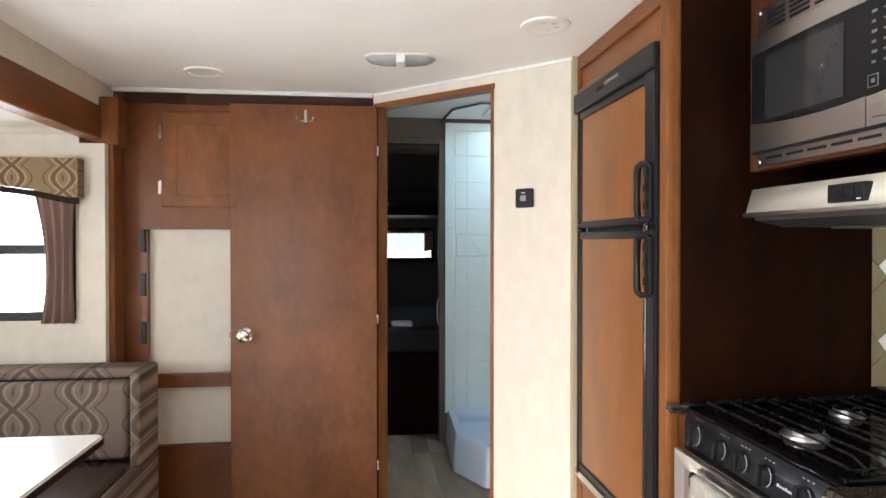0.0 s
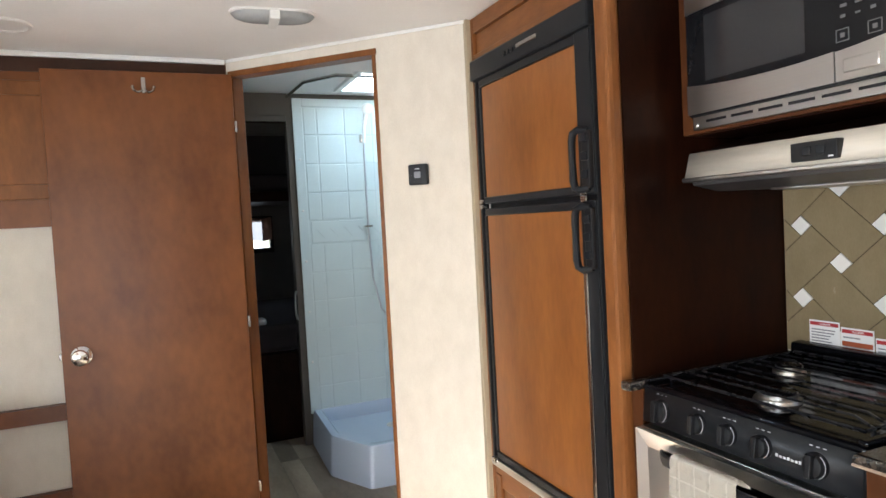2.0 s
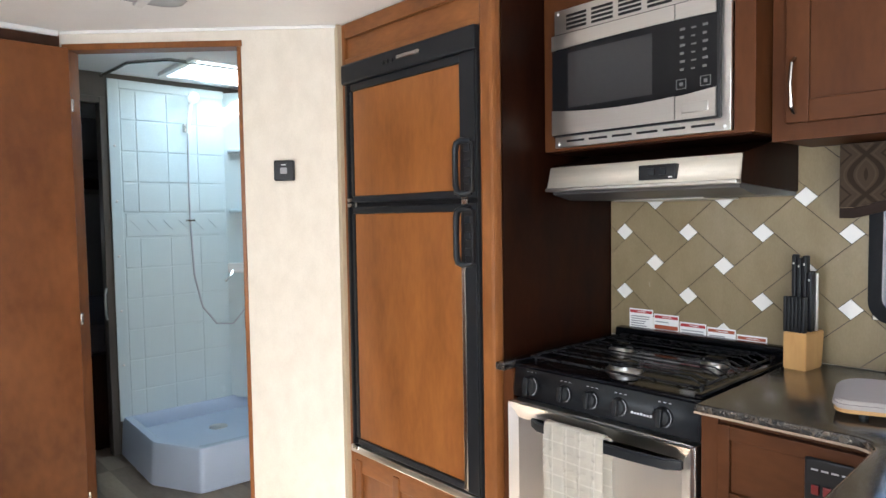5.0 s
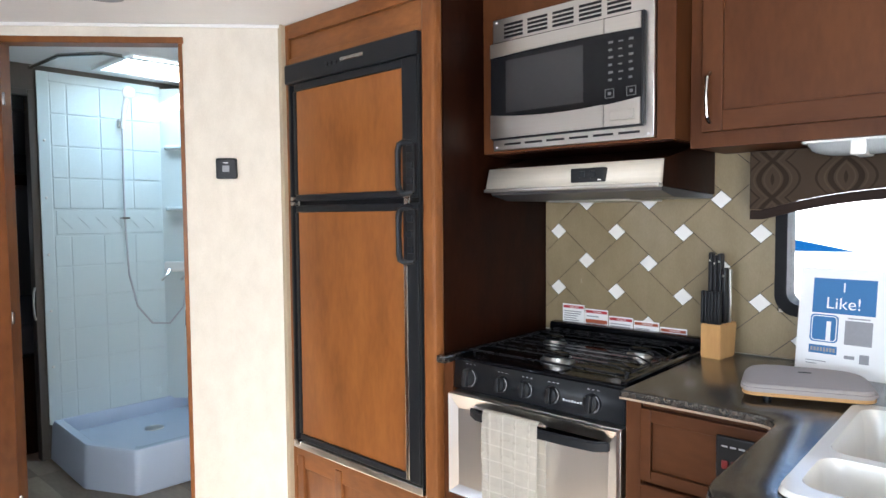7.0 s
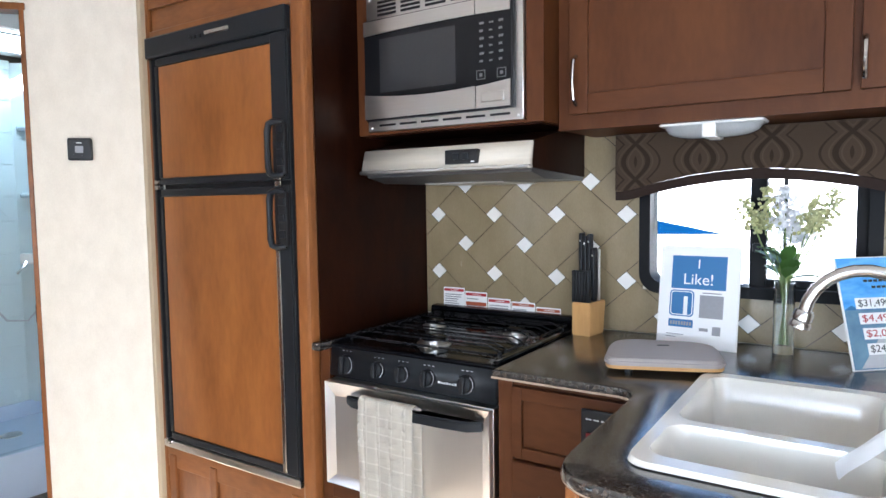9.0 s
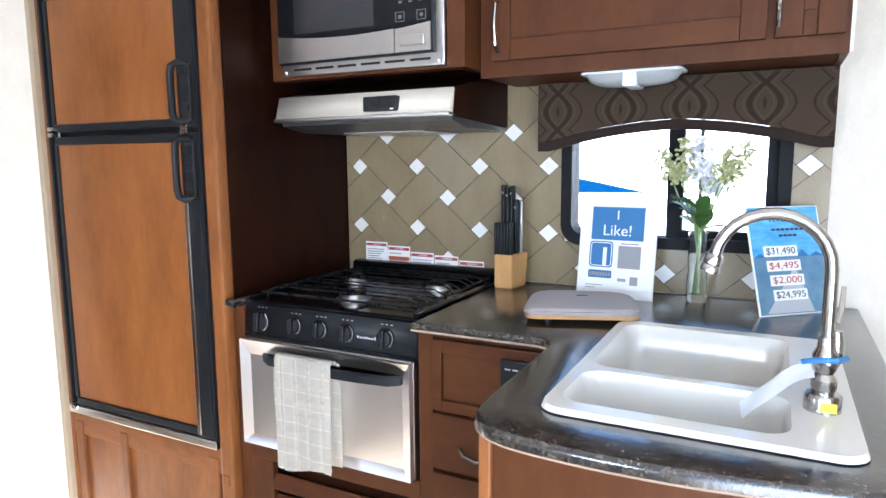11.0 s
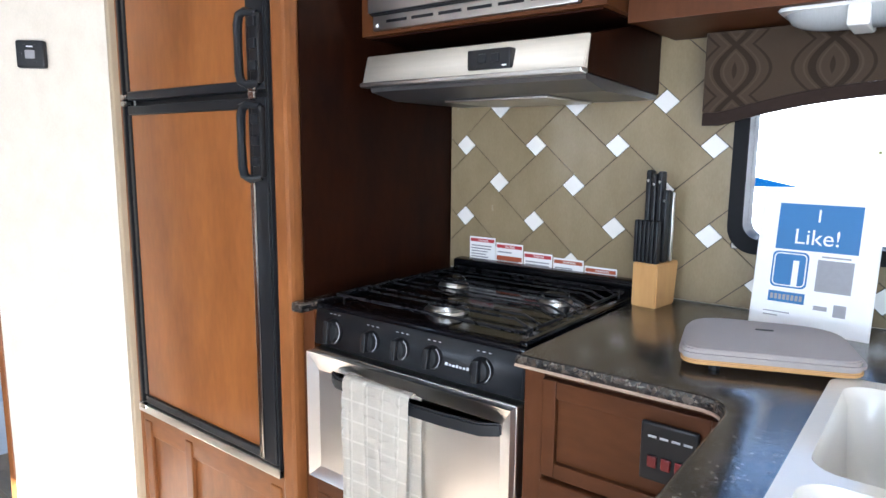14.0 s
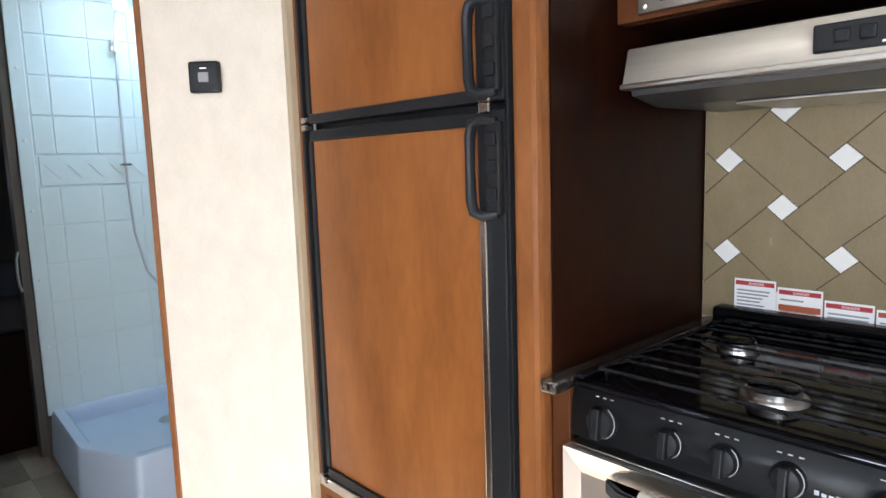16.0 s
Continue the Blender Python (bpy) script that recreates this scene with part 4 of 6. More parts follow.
def counter():
    bm = bmesh.new()
    outer = [bm.verts.new((x, y, CZ)) for x, y in COUNTER]
    hole = [bm.verts.new((x, y, CZ)) for x, y in rounded(SKX[0] + 0.014, SKX[1] - 0.014, SKY[0] + 0.014, SKY[1] - 0.014, 0.02)]
    edges = [bm.edges.new((l[i], l[(i + 1) % len(l)])) for l in (outer, hole) for i in range(len(l))]
    bmesh.ops.triangle_fill(bm, edges=edges, use_beauty=True)
    rim = set(edges[:len(outer)])
    r = bmesh.ops.extrude_face_region(bm, geom=bm.faces[:])
    low = [v for v in r["geom"] if isinstance(v, bmesh.types.BMVert)]
    for v in low:
        v.co.z -= 0.017
    bmesh.ops.recalc_face_normals(bm, faces=bm.faces)
    es = [e for e in bm.edges if all(abs(v.co.z - CZ) < 1e-5 for v in e.verts) and len(e.link_faces) == 2 and e.calc_face_angle(0) > 1]
    bmesh.ops.bevel(bm, geom=es, offset=0.008, segments=3, affect="EDGES", profile=0.5)
    c = thing("countertop", (1.7, 1.1, CZ - 0.017), "dark speckled laminate L-shaped countertop with rounded end", "countertop")
    part("slab", bm, STONE, c, smooth=True)
    run = [(x + 0.003 * (x < 1.2), y, CZ - 0.0185) for x, y in COUNTER[1:-1]]
    tube("edge_line", run, 0.0028, EDGE, c, "thin tan line under the counter edge", 6)


counter()


def base_cabinets():
    c = thing("drawer_cabinet", (1.85, 1.45, 0), "brown wood base cabinet with drawers beside the range", "cabinet")
    x = 1.600
    box("body", (x, 2.13), (1.345, 1.627), (0.08, CZ - 0.018), WALNUT, c, 0.001)
    p = box("false_front", (x - 0.009, x - 0.001), (1.36, 1.60), (0.716, 0.826), WALNUT_H, c, 0.001)
    for y, z in (((1.60, 1.625), (0.690, 0.856)), ((1.345, 1.36), (0.690, 0.856)), ((1.36, 1.60), (0.826, 0.856)), ((1.36, 1.60), (0.690, 0.716))):
        box("front_rail", (x - 0.018, x - 0.001), y, z, WALNUT_H, p, 0.002)
    for a, b in ((0.550, 0.682), (0.405, 0.540), (0.255, 0.395), (0.10, 0.245)):
        d = box("drawer_front", (x - 0.019, x - 0.001), (1.35, 1.626), (a, b), WALNUT_H, c, 0.004)
        z = (a + b) / 2 - 0.012
        tube("pull", [(x - 0.018, 1.555, z + 0.004), (x - 0.040, 1.535, z), (x - 0.044, 1.505, z - 0.006), (x - 0.040, 1.475, z), (x - 0.018, 1.455, z + 0.004)], [0.006, 0.0045, 0.004, 0.0045, 0.006], NICKEL, d, "satin nickel pull")
    box("plinth", (x + 0.05, 2.13), (1.345, 1.627), (0, 0.079), PANEL_DARK, c, 0)
    s = thing("monitor_panel", (x - 0.02, 1.415, 0.79), "black systems switch panel with red rockers", "switch panel")
    box("plate", (x - 0.028, x - 0.019), (1.372, 1.455), (0.745, 0.835), BLACK, s, 0.004)
    for k in range(3):
        box("rocker", (x - 0.033, x - 0.0285), (1.388 + k * 0.02, 1.402 + k * 0.02), (0.768, 0.786), ROCKER, s, 0.002, "dark red rocker")
    bm = bmesh.new()
    for k in range(4):
        add_box(bm, (x - 0.0292, x - 0.0282), (1.380 + k * 0.017, 1.392 + k * 0.017), (0.813, 0.816))
    part("legend", bm, PALEINK, s)
    q = thing("peninsula_cabinet", (1.5, 1.05, 0), "brown wood sink cabinet under the rounded counter end", "cabinet")
    out = loop_outline([(2.13, 1.303, 0), (1.135, 1.300, 0.02), (1.112, 1.09, 0.12), (1.165, 0.79, 0.06), (2.13, 0.79, 0)], 5)
    bm = bmesh.new()
    n = len(out)
    lo = [bm.verts.new((a, b, 0)) for a, b in out]
    hi = [bm.verts.new((a, b, CZ - 0.0175)) for a, b in out]
    for i in range(n):
        bm.faces.new((lo[i], lo[(i + 1) % n], hi[(i + 1) % n], hi[i]))
    part("body", bm, WALNUT, q)
    box("corner_strip", (1.128, 1.150), (1.286, 1.306), (0, CZ - 0.025), CHERRY, q, 0.004, "paler cherry wood corner strip")


base_cabinets()


def sink():
    s = thing("kitchen_sink", (1.47, 1.04, CZ), "cream acrylic double-bowl drop-in sink", "sink")
    z = CZ + 0.010
    bowls = ((1.222, 1.378, 0.918, 1.220), (1.402, 1.714, 0.918, 1.220))
    bm = bmesh.new()
    out = rounded(SKX[0], SKX[1], SKY[0], SKY[1], 0.035)
    rims = [out] + [rounded(a, b, c, d, 0.035, 6) for a, b, c, d in bowls]
    loops = [[bm.verts.new((x, y, z)) for x, y in l] for l in rims]
    edges = [bm.edges.new((l[i], l[(i + 1) % len(l)])) for l in loops for i in range(len(l))]
    bmesh.ops.triangle_fill(bm, edges=edges, use_beauty=True)
    low = [bm.verts.new((1.4675 + (v.co.x - 1.4675) * 1.012, 1.039 + (v.co.y - 1.039) * 1.016, CZ + 0.0015)) for v in loops[0]]
    n = len(low)
    for i in range(n):
        bm.faces.new((loops[0][i], loops[0][(i + 1) % n], low[(i + 1) % n], low[i]))
    for l, (a, b, c, d) in zip(loops[1:], bowls):
        cx, cy = (a + b) / 2, (c + d) / 2
        prev = l
        for k, (f, dz) in enumerate(((0.985, -0.006), (0.95, -0.02), (0.91, -0.10), (0.87, -0.135), (0.74, -0.150))):
            ring = [bm.verts.new((cx + (v.co.x - cx) * f, cy + (v.co.y - cy) * f, z + dz)) for v in l]
            m = len(l)
            for i in range(m):
                bm.faces.new((prev[i], prev[(i + 1) % m], ring[(i + 1) % m], ring[i]))
            prev = ring
        bm.faces.new(prev)
    ob = part("basin", bm, SINKMAT, s)
    for p in ob.data.polygons:
        p.use_smooth = True
    ob.data.set_sharp_from_angle(angle=radians(50))
    for a, b, c, d in bowls:
        lathe("drain", [(0.036, 0), (0.036, 0.004), (0.028, 0.004), (0.026, 0.0015), (0.004, 0.0015)], Matrix.Translation(((a + b) / 2, (c + d) / 2, z - 0.1498)), STEEL, s, "steel drain", 20)


sink()


def faucet():
    fx, fy, z = 1.345, 0.880, CZ + 0.010
    f = thing("faucet", (fx, fy, z), "brushed nickel gooseneck kitchen faucet with paper tag", "faucet")
    lathe("base", [(0.0235, 0), (0.0235, 0.020), (0.021, 0.024), (0.014, 0.026)], Matrix.Translation((fx, fy, z)), NICKEL, f)
    box("sticker", (fx - 0.0250, fx - 0.0228), (fy - 0.016, fy + 0.004), (z + 0.004, z + 0.017), YELLOW, f, 0, "yellow warning label")
    lathe("collar", [(0.014, 0.026), (0.016, 0.032), (0.0165, 0.044), (0.011, 0.052), (0.0135, 0.058), (0.017, 0.066), (0.0165, 0.078), (0.0115, 0.088), (0.0105, 0.104)], Matrix.Translation((fx, fy, z)), NICKEL, f)
    # spout: up, over and down towards the bowls
    pts = [(fx, fy, z + 0.10), (fx, fy, z + 0.18)]
    r, top = 0.074, z + 0.196
    dx, dy = 0.02, 1.0
    l = math.hypot(dx, dy)
    dx, dy = dx / l, dy / l
    for k in range(13):
        a = radians(180 - k * 14.3)
        u = r + r * math.cos(a)
        pts.append((fx + dx * u, fy + dy * u, top + r * math.sin(a)))
    tube("spout", pts, 0.0088, NICKEL, f, "arched spout", 14)
    e = Vector(pts[-1])
    w = (Vector(pts[-1]) - Vector(pts[-2])).normalized()
    tip = lathe("aerator", [(0.0115, -0.002), (0.0135, 0.002), (0.0135, 0.012), (0.012, 0.014), (0.0145, 0.018), (0.0145, 0.024), (0.008, 0.026)], Matrix.Translation(e) @ w.to_track_quat("Z", "Y").to_matrix().to_4x4(), NICKEL, f, "spout nozzle", 16)
    h = lathe("handle_hub", [(0.008, -0.056), (0.0115, -0.052), (0.0115, -0.026), (0.008, -0.010)], Matrix.Translation((fx + 0.022, fy - 0.012, z + 0.118)), NICKEL, f)
    tube("lever", [(fx + 0.03, fy - 0.012, z + 0.115), (fx + 0.045, fy - 0.018, z + 0.135), (fx + 0.055, fy - 0.02, z + 0.165)], [0.0045, 0.004, 0.003], NICKEL, f)
    bm = bmesh.new()
    rows = []
    for i in range(9):
        t = i / 8
        c = Vector((fx - 0.012 - 0.035 * t, fy + 0.012 + 0.085 * t, z + 0.058 - 0.065 * t + 0.012 * math.sin(t * 3)))
        rows.append([bm.verts.new(c + Vector((0.007 * (k - 1.5), 0.002 * k, 0.005 * (k - 1.5) + 0.003 * math.sin(k * 2 + i)))) for k in range(4)])
    for p, q in zip(rows, rows[1:]):
        for k in range(3):
            bm.faces.new((p[k], p[k + 1], q[k + 1], q[k]))
    bmesh.ops.solidify(bm, geom=bm.faces, thickness=0.0006)
    part("paper_tag", bm, PAPER, f, "white hanging paper tag", smooth=True)
    tube("blue_tie", [(fx + 0.014, fy - 0.026, z + 0.072), (fx - 0.019, fy - 0.012, z + 0.076), (fx - 0.020, fy + 0.014, z + 0.074), (fx - 0.012, fy + 0.028, z + 0.068)], 0.004, BLUE, f, "blue plastic tie")


faucet()


# ---- things on the counter ----
def knife_block():
    m = Matrix.Translation((2.045, 1.618, CZ)) @ Matrix.Rotation(radians(-8), 4, "Z") @ Matrix.Diagonal((0.92, 0.74, 1.10, 1))
    k = thing("knife_block", m, "beech knife block filled with black-handled knives", "knife block")
    prism("block", [(-0.045, 0), (0.045, 0), (0.058, 0.086), (-0.045, 0.086)], -0.038, 0.038, BLOCKWOOD, k, "y", local=True, bev=0.003)
    for i in range(6):
        y = -0.031 + i * 0.0124
        box("steak_knife", (-0.050, -0.032), (y - 0.0052, y + 0.0052), (0.0865, 0.168), BLACK, k, 0.003, local=True)
    for i, (y, h) in enumerate(((-0.026, 0.225), (-0.009, 0.260), (0.009, 0.255), (0.026, 0.262))):
        box("knife_handle", (-0.012, 0.012), (y - 0.0075, y + 0.0075), (0.0865, h), BLACK, k, 0.004, local=True)
        lathe("rivet", [(0.003, 0), (0.003, 0.001), (0.001, 0.0015)], Matrix.Translation((-0.012, y, h - 0.02)) @ Matrix.Rotation(radians(-90), 4, "Y"), STEEL, k, seg=8, local=True)
    box("blade_guard", (0.02, 0.03), (-0.034, -0.012), (0.0865, 0.22), STEEL, k, 0.002, "steel scissors blade", local=True)


knife_block()


def cutting_board():
    c = thing("sink_cover_board", (1.79, 1.34, CZ), "grey-topped wooden cover board resting on sink rim", "cutting board")
    edge = [(1.643, 1.432, 0.035), (1.735, 1.192, 0.035), (1.925, 1.255, 0.07), (1.862, 1.485, 0.07)]

    def inset(g):
        cx, cy = 1.791, 1.341
        return loop_outline([(x + (cx - x) * g, y + (cy - y) * g, r) for x, y, r in edge], 7)

    prism("core", inset(0.02), CZ + 0.0125, CZ + 0.0195, BLOCKWOOD, c, label="pale wood underside edge", bev=0.002)
    prism("middle_sheet", inset(0.0), CZ + 0.0197, CZ + 0.0345, BOARD, c, label="grey laminate edge band", bev=0.005)
    prism("top_sheet", inset(0.05), CZ + 0.0346, CZ + 0.0365, BOARD, c, label="grey laminate top", bev=0.0006)
    slot = add_prism(bmesh.new(), rounded(-0.014, 0.014, -0.0045, 0.0045, 0.0042, 4), 0, 0.0006)
    slot.transform(Matrix.Translation((1.832, 1.352, CZ + 0.0366)) @ Matrix.Rotation(radians(-68), 4, "Z"))
    part("finger_hole", slot, INK, c)
    for x, y in ((1.80, 1.41), (1.85, 1.30), (1.69, 1.39)):
        lathe("foot", [(0.008, CZ), (0.008, CZ + 0.0126)], Matrix.Translation((x, y, 0)), BLACK, c, seg=10)


cutting_board()


def flat(name, m, x, y, mat, parent, up=0.0003):
    bm = add_box(bmesh.new(), x, y, (up - 0.0004, up))
    bm.transform(m)
    return part(name, bm, mat, parent, local=True)


def like_sign():
    m = Matrix.Translation((2.005, 1.318, CZ)) @ FACE_X @ Matrix.Rotation(radians(-4), 4, "Y") @ Matrix.Rotation(radians(-9), 4, "X")
    s = thing("sign_holder", m, "clear acrylic stand with white and blue social media flyer", "sign")
    box("holder", (-0.100, 0.100), (0.0, 0.262), (-0.006, -0.002), WHITEPL, s, 0.001, local=True)
    box("flyer", (-0.097, 0.097), (0.004, 0.259), (-0.0018, 0.0), PAPER, s, 0, local=True)
    box("easel_leg", (-0.03, 0.03), (0.016, 0.15), (-0.009, -0.0065), WHITEPL, s, 0.001, local=True)
    I = IDENT
    flat("blue_panel", I, (-0.068, 0.068), (0.150, 0.236), BLUE, s)
    text("lettering", "I", 0.034, Matrix.Translation((0, 0.214, 0.0006)), PAPER, s)
    text("lettering", "Like!", 0.040, Matrix.Translation((0.0, 0.174, 0.0006)), PAPER, s)
    bm = add_prism(bmesh.new(), rounded(-0.070, -0.008, 0.078, 0.146, 0.010), -0.0003, 0.0003)
    part("icon_field", bm, BLUE, s, local=True)
    bm = bmesh.new()
    add_tube(bm, [(x, y, 0.0004) for x, y in rounded(-0.066, -0.012, 0.082, 0.142, 0.008)], 0.0012, 6, True)
    part("icon_border", bm, PAPER, s, local=True)
    bm = bmesh.new()
    add_box(bm, (-0.034, -0.024), (0.083, 0.130), (0.0004, 0.0008))
    part("icon_shape", bm, PAPER, s, local=True)
    flat("icon_strip", I, (-0.070, -0.008), (0.050, 0.070), BLUE, s)
    bm = bmesh.new()
    for k in range(8):
        add_box(bm, (-0.066 + k * 0.007, -0.061 + k * 0.007), (0.055, 0.065), (0.0004, 0.0008))
    part("icon_strip_marks", bm, GREYINK, s, local=True)
    flat("grey_square", I, (0.006, 0.064), (0.078, 0.136), GREYINK, s)
    for xs, ys in (((0.012, 0.058), (0.140, 0.143)), ((-0.075, -0.03), (0.030, 0.032)), ((-0.075, -0.05), (0.023, 0.025)), ((0.008, 0.030), (0.044, 0.052)), ((0.040, 0.060), (0.036, 0.058))):
        flat("small_print", I, xs, ys, GREYINK, s)


like_sign()


def price_sign():
    m = Matrix.Translation((2.005, 0.897, CZ)) @ Matrix.Rotation(radians(42), 4, "Z") @ FACE_X @ Matrix.Rotation(radians(-16), 4, "X") @ Matrix.Diagonal((0.93, 0.89, 1, 1))
    s = thing("price_sign", m, "acrylic stand with blue sky price flyer", "sign")
    box("holder", (-0.108, 0.108), (0.0, 0.285), (-0.004, -0.001), WHITEPL, s, 0.001, local=True)
    skym = shader("sky_print", (0.20, 0.50, 0.88), 0.35, dark=(0.05, 0.26, 0.66), scale=9, stretch=(1, 3, 1), fine=25)
    fieldm = shader("landscape_print", (0.16, 0.28, 0.38), 0.35, dark=(0.08, 0.17, 0.28), scale=14, fine=40)
    box("flyer", (-0.105, 0.105), (0.150, 0.282), (-0.0008, 0.0), skym, s, 0, local=True)
    box("flyer_foot", (-0.105, 0.105), (0.003, 0.150), (-0.0008, 0.0), fieldm, s, 0, local=True)
    road = add_prism(bmesh.new(), [(-0.085, 0.006), (0.055, 0.006), (0.016, 0.118), (0.008, 0.118)], 0.0001, 0.0004)
    part("road_print", road, PALEINK, s, local=True)
    bm = bmesh.new()
    for k in range(5):
        pts = [(-0.105 + k * 0.042, 0.150), (-0.063 + k * 0.042, 0.150), (-0.084 + k * 0.042, 0.162 + 0.006 * (k % 2))]
        add_prism(bm, pts, 0.0001, 0.0005)
    part("hill_print", bm, BLUE, s, local=True)
    bm = bmesh.new()
    add_tube(bm, [(-0.106, 0.001, 0), (0.106, 0.001, 0), (0.106, 0.284, 0), (-0.106, 0.284, 0)], 0.0015, 6, True)
    part("edge", bm, PAPER, s, local=True)
    for k, (w, mat) in enumerate((("$31,490", INK), ("$4,495", RED), ("$2,000", RED), ("$24,995", INK))):
        y = 0.166 - k * 0.038
        x = -0.022 + k * 0.004
        flat("price_strip", IDENT, (x - 0.050, x + 0.050), (y - 0.014, y + 0.014), PAPER, s, 0.0008)
        text("lettering", w, 0.025, Matrix.Translation((x, y, 0.0012)), mat, s, width=0.086)
    text("lettering", "RVs", 0.030, Matrix.Translation((-0.02, 0.252, 0.0006)), INK, s)
    bm = bmesh.new()
    for k in range(6):
        add_box(bm, (0.012 + k * 0.008, 0.018 + k * 0.008), (0.248, 0.257), (0.0002, 0.0006))
    for k in range(7):
        add_box(bm, (-0.04 + k * 0.014, -0.029 + k * 0.014), (0.220, 0.226), (0.0002, 0.0006))
    for k in range(4):
        add_box(bm, (-0.02 + k * 0.014, -0.009 + k * 0.014), (0.204, 0.210), (0.0002, 0.0006))
    part("small_print", bm, INK, s, local=True)
    box("foot_plate", (-0.104, 0.104), (-0.003, 0.0015), (-0.06, 0.0), WHITEPL, s, 0.001, local=True)


price_sign()


def vase():
    bx, by = 2.052, 1.121
    v = thing("flower_vase", (bx, by, CZ), "slim clear glass vase on the counter", "vase")
    lathe("glass", [(0.022, 0), (0.024, 0.003), (0.024, 0.175), (0.022, 0.175), (0.021, 0.022), (0.003, 0.020)], Matrix.Translation((bx, by, CZ)), VASEGLASS, v, seg=20)
    f = thing("flower_bouquet", (bx, by, CZ + 0.03), "white and yellow-green artificial flower stems with leaves", "flowers")
    rng = random.Random(11)
    # (lean along the wall, lean towards the room, height, white?)
    heads = ((0.0, -0.02, 0.400, True), (0.022, 0.012, 0.385, True), (-0.018, -0.012, 0.345, True), (-0.03, 0.02, 0.30, True), (0.092, -0.01, 0.375, False), (0.045, 0.0, 0.40, False), (0.065, 0.03, 0.345, False), (-0.062, -0.01, 0.375, False), (-0.100, 0.012, 0.392, False), (-0.075, -0.03, 0.350, False))
    for dy, dx, h, white in heads:
        p0 = Vector((bx - dx * 0.15, by - dy * 0.10, CZ + 0.024))
        p1 = Vector((bx + dx * 0.15, by + dy * 0.10, CZ + 0.18))
        p2 = Vector((bx + dx * 0.6, by + dy * 0.58, CZ + 0.27))
        p3 = Vector((bx + dx, by + dy, CZ + h))
        tube("stem", [p0, p1, p2, p3], [0.0022, 0.0022, 0.0018, 0.0012], STEM, f, seg=6)
        bm = bmesh.new()
        for k in range(60 if white else 80):
            t = rng.uniform(0, 1)
            wide = (0.019 if white else 0.014) * (1.15 - 0.75 * t)
            c = p2.lerp(p3, 0.35 + 0.68 * t) + Vector((rng.gauss(0, 1), rng.gauss(0, 1), rng.gauss(0, 0.6))) * wide
            if white:
                n = Vector((rng.gauss(0, 1), rng.gauss(0, 1), rng.gauss(0, 1))).normalized()
                s1 = n.orthogonal().normalized()
                s2 = n.cross(s1)
                vc = bm.verts.new(c)
                q = [bm.verts.new(c + (s1 * math.cos(j * 1.257) + s2 * math.sin(j * 1.257)) * 0.0078 + n * 0.003) for j in range(5)]
                for j in range(5):
                    bm.faces.new((vc, q[j], q[(j + 1) % 5]))
            else:
                bmesh.ops.create_icosphere(bm, subdivisions=1, radius=rng.uniform(0.0034, 0.0058), matrix=Matrix.Translation(c))
        part("blossom", bm, PETAL if white else BUD, f, "white blossom cluster" if white else "yellow-green bud cluster")
    for i in range(13):
        a = rng.uniform(0, 6.28)
        o = Vector((bx + 0.008 * math.cos(a), by + 0.01 * math.sin(a), CZ + rng.uniform(0.175, 0.235)))
        d = Vector((math.cos(a) * 0.6, math.sin(a), rng.uniform(0.3, 1.3))).normalized()
        sd = d.cross(Vector((0, 0, 1))).normalized()
        ln, wd = rng.uniform(0.055, 0.085), rng.uniform(0.016, 0.024)
        bm = bmesh.new()
        left, mid, right = [], [], []
        for k in range(7):
            t = k / 6
            w = wd * math.sin(math.pi * min(t * 0.96 + 0.03, 1)) ** 0.7
            c = o + d * ln * t - Vector((0, 0, 0.02 * t * t))
            left.append(bm.verts.new(c + sd * w + Vector((0, 0, 0.004))))
            mid.append(bm.verts.new(c))
            right.append(bm.verts.new(c - sd * w + Vector((0, 0, 0.004))))
        for k in range(6):
            bm.faces.new((left[k], left[k + 1], mid[k + 1], mid[k]))
            bm.faces.new((mid[k], mid[k + 1], right[k + 1], right[k]))
        part("leaf", bm, LEAF, f, smooth=True)


vase()


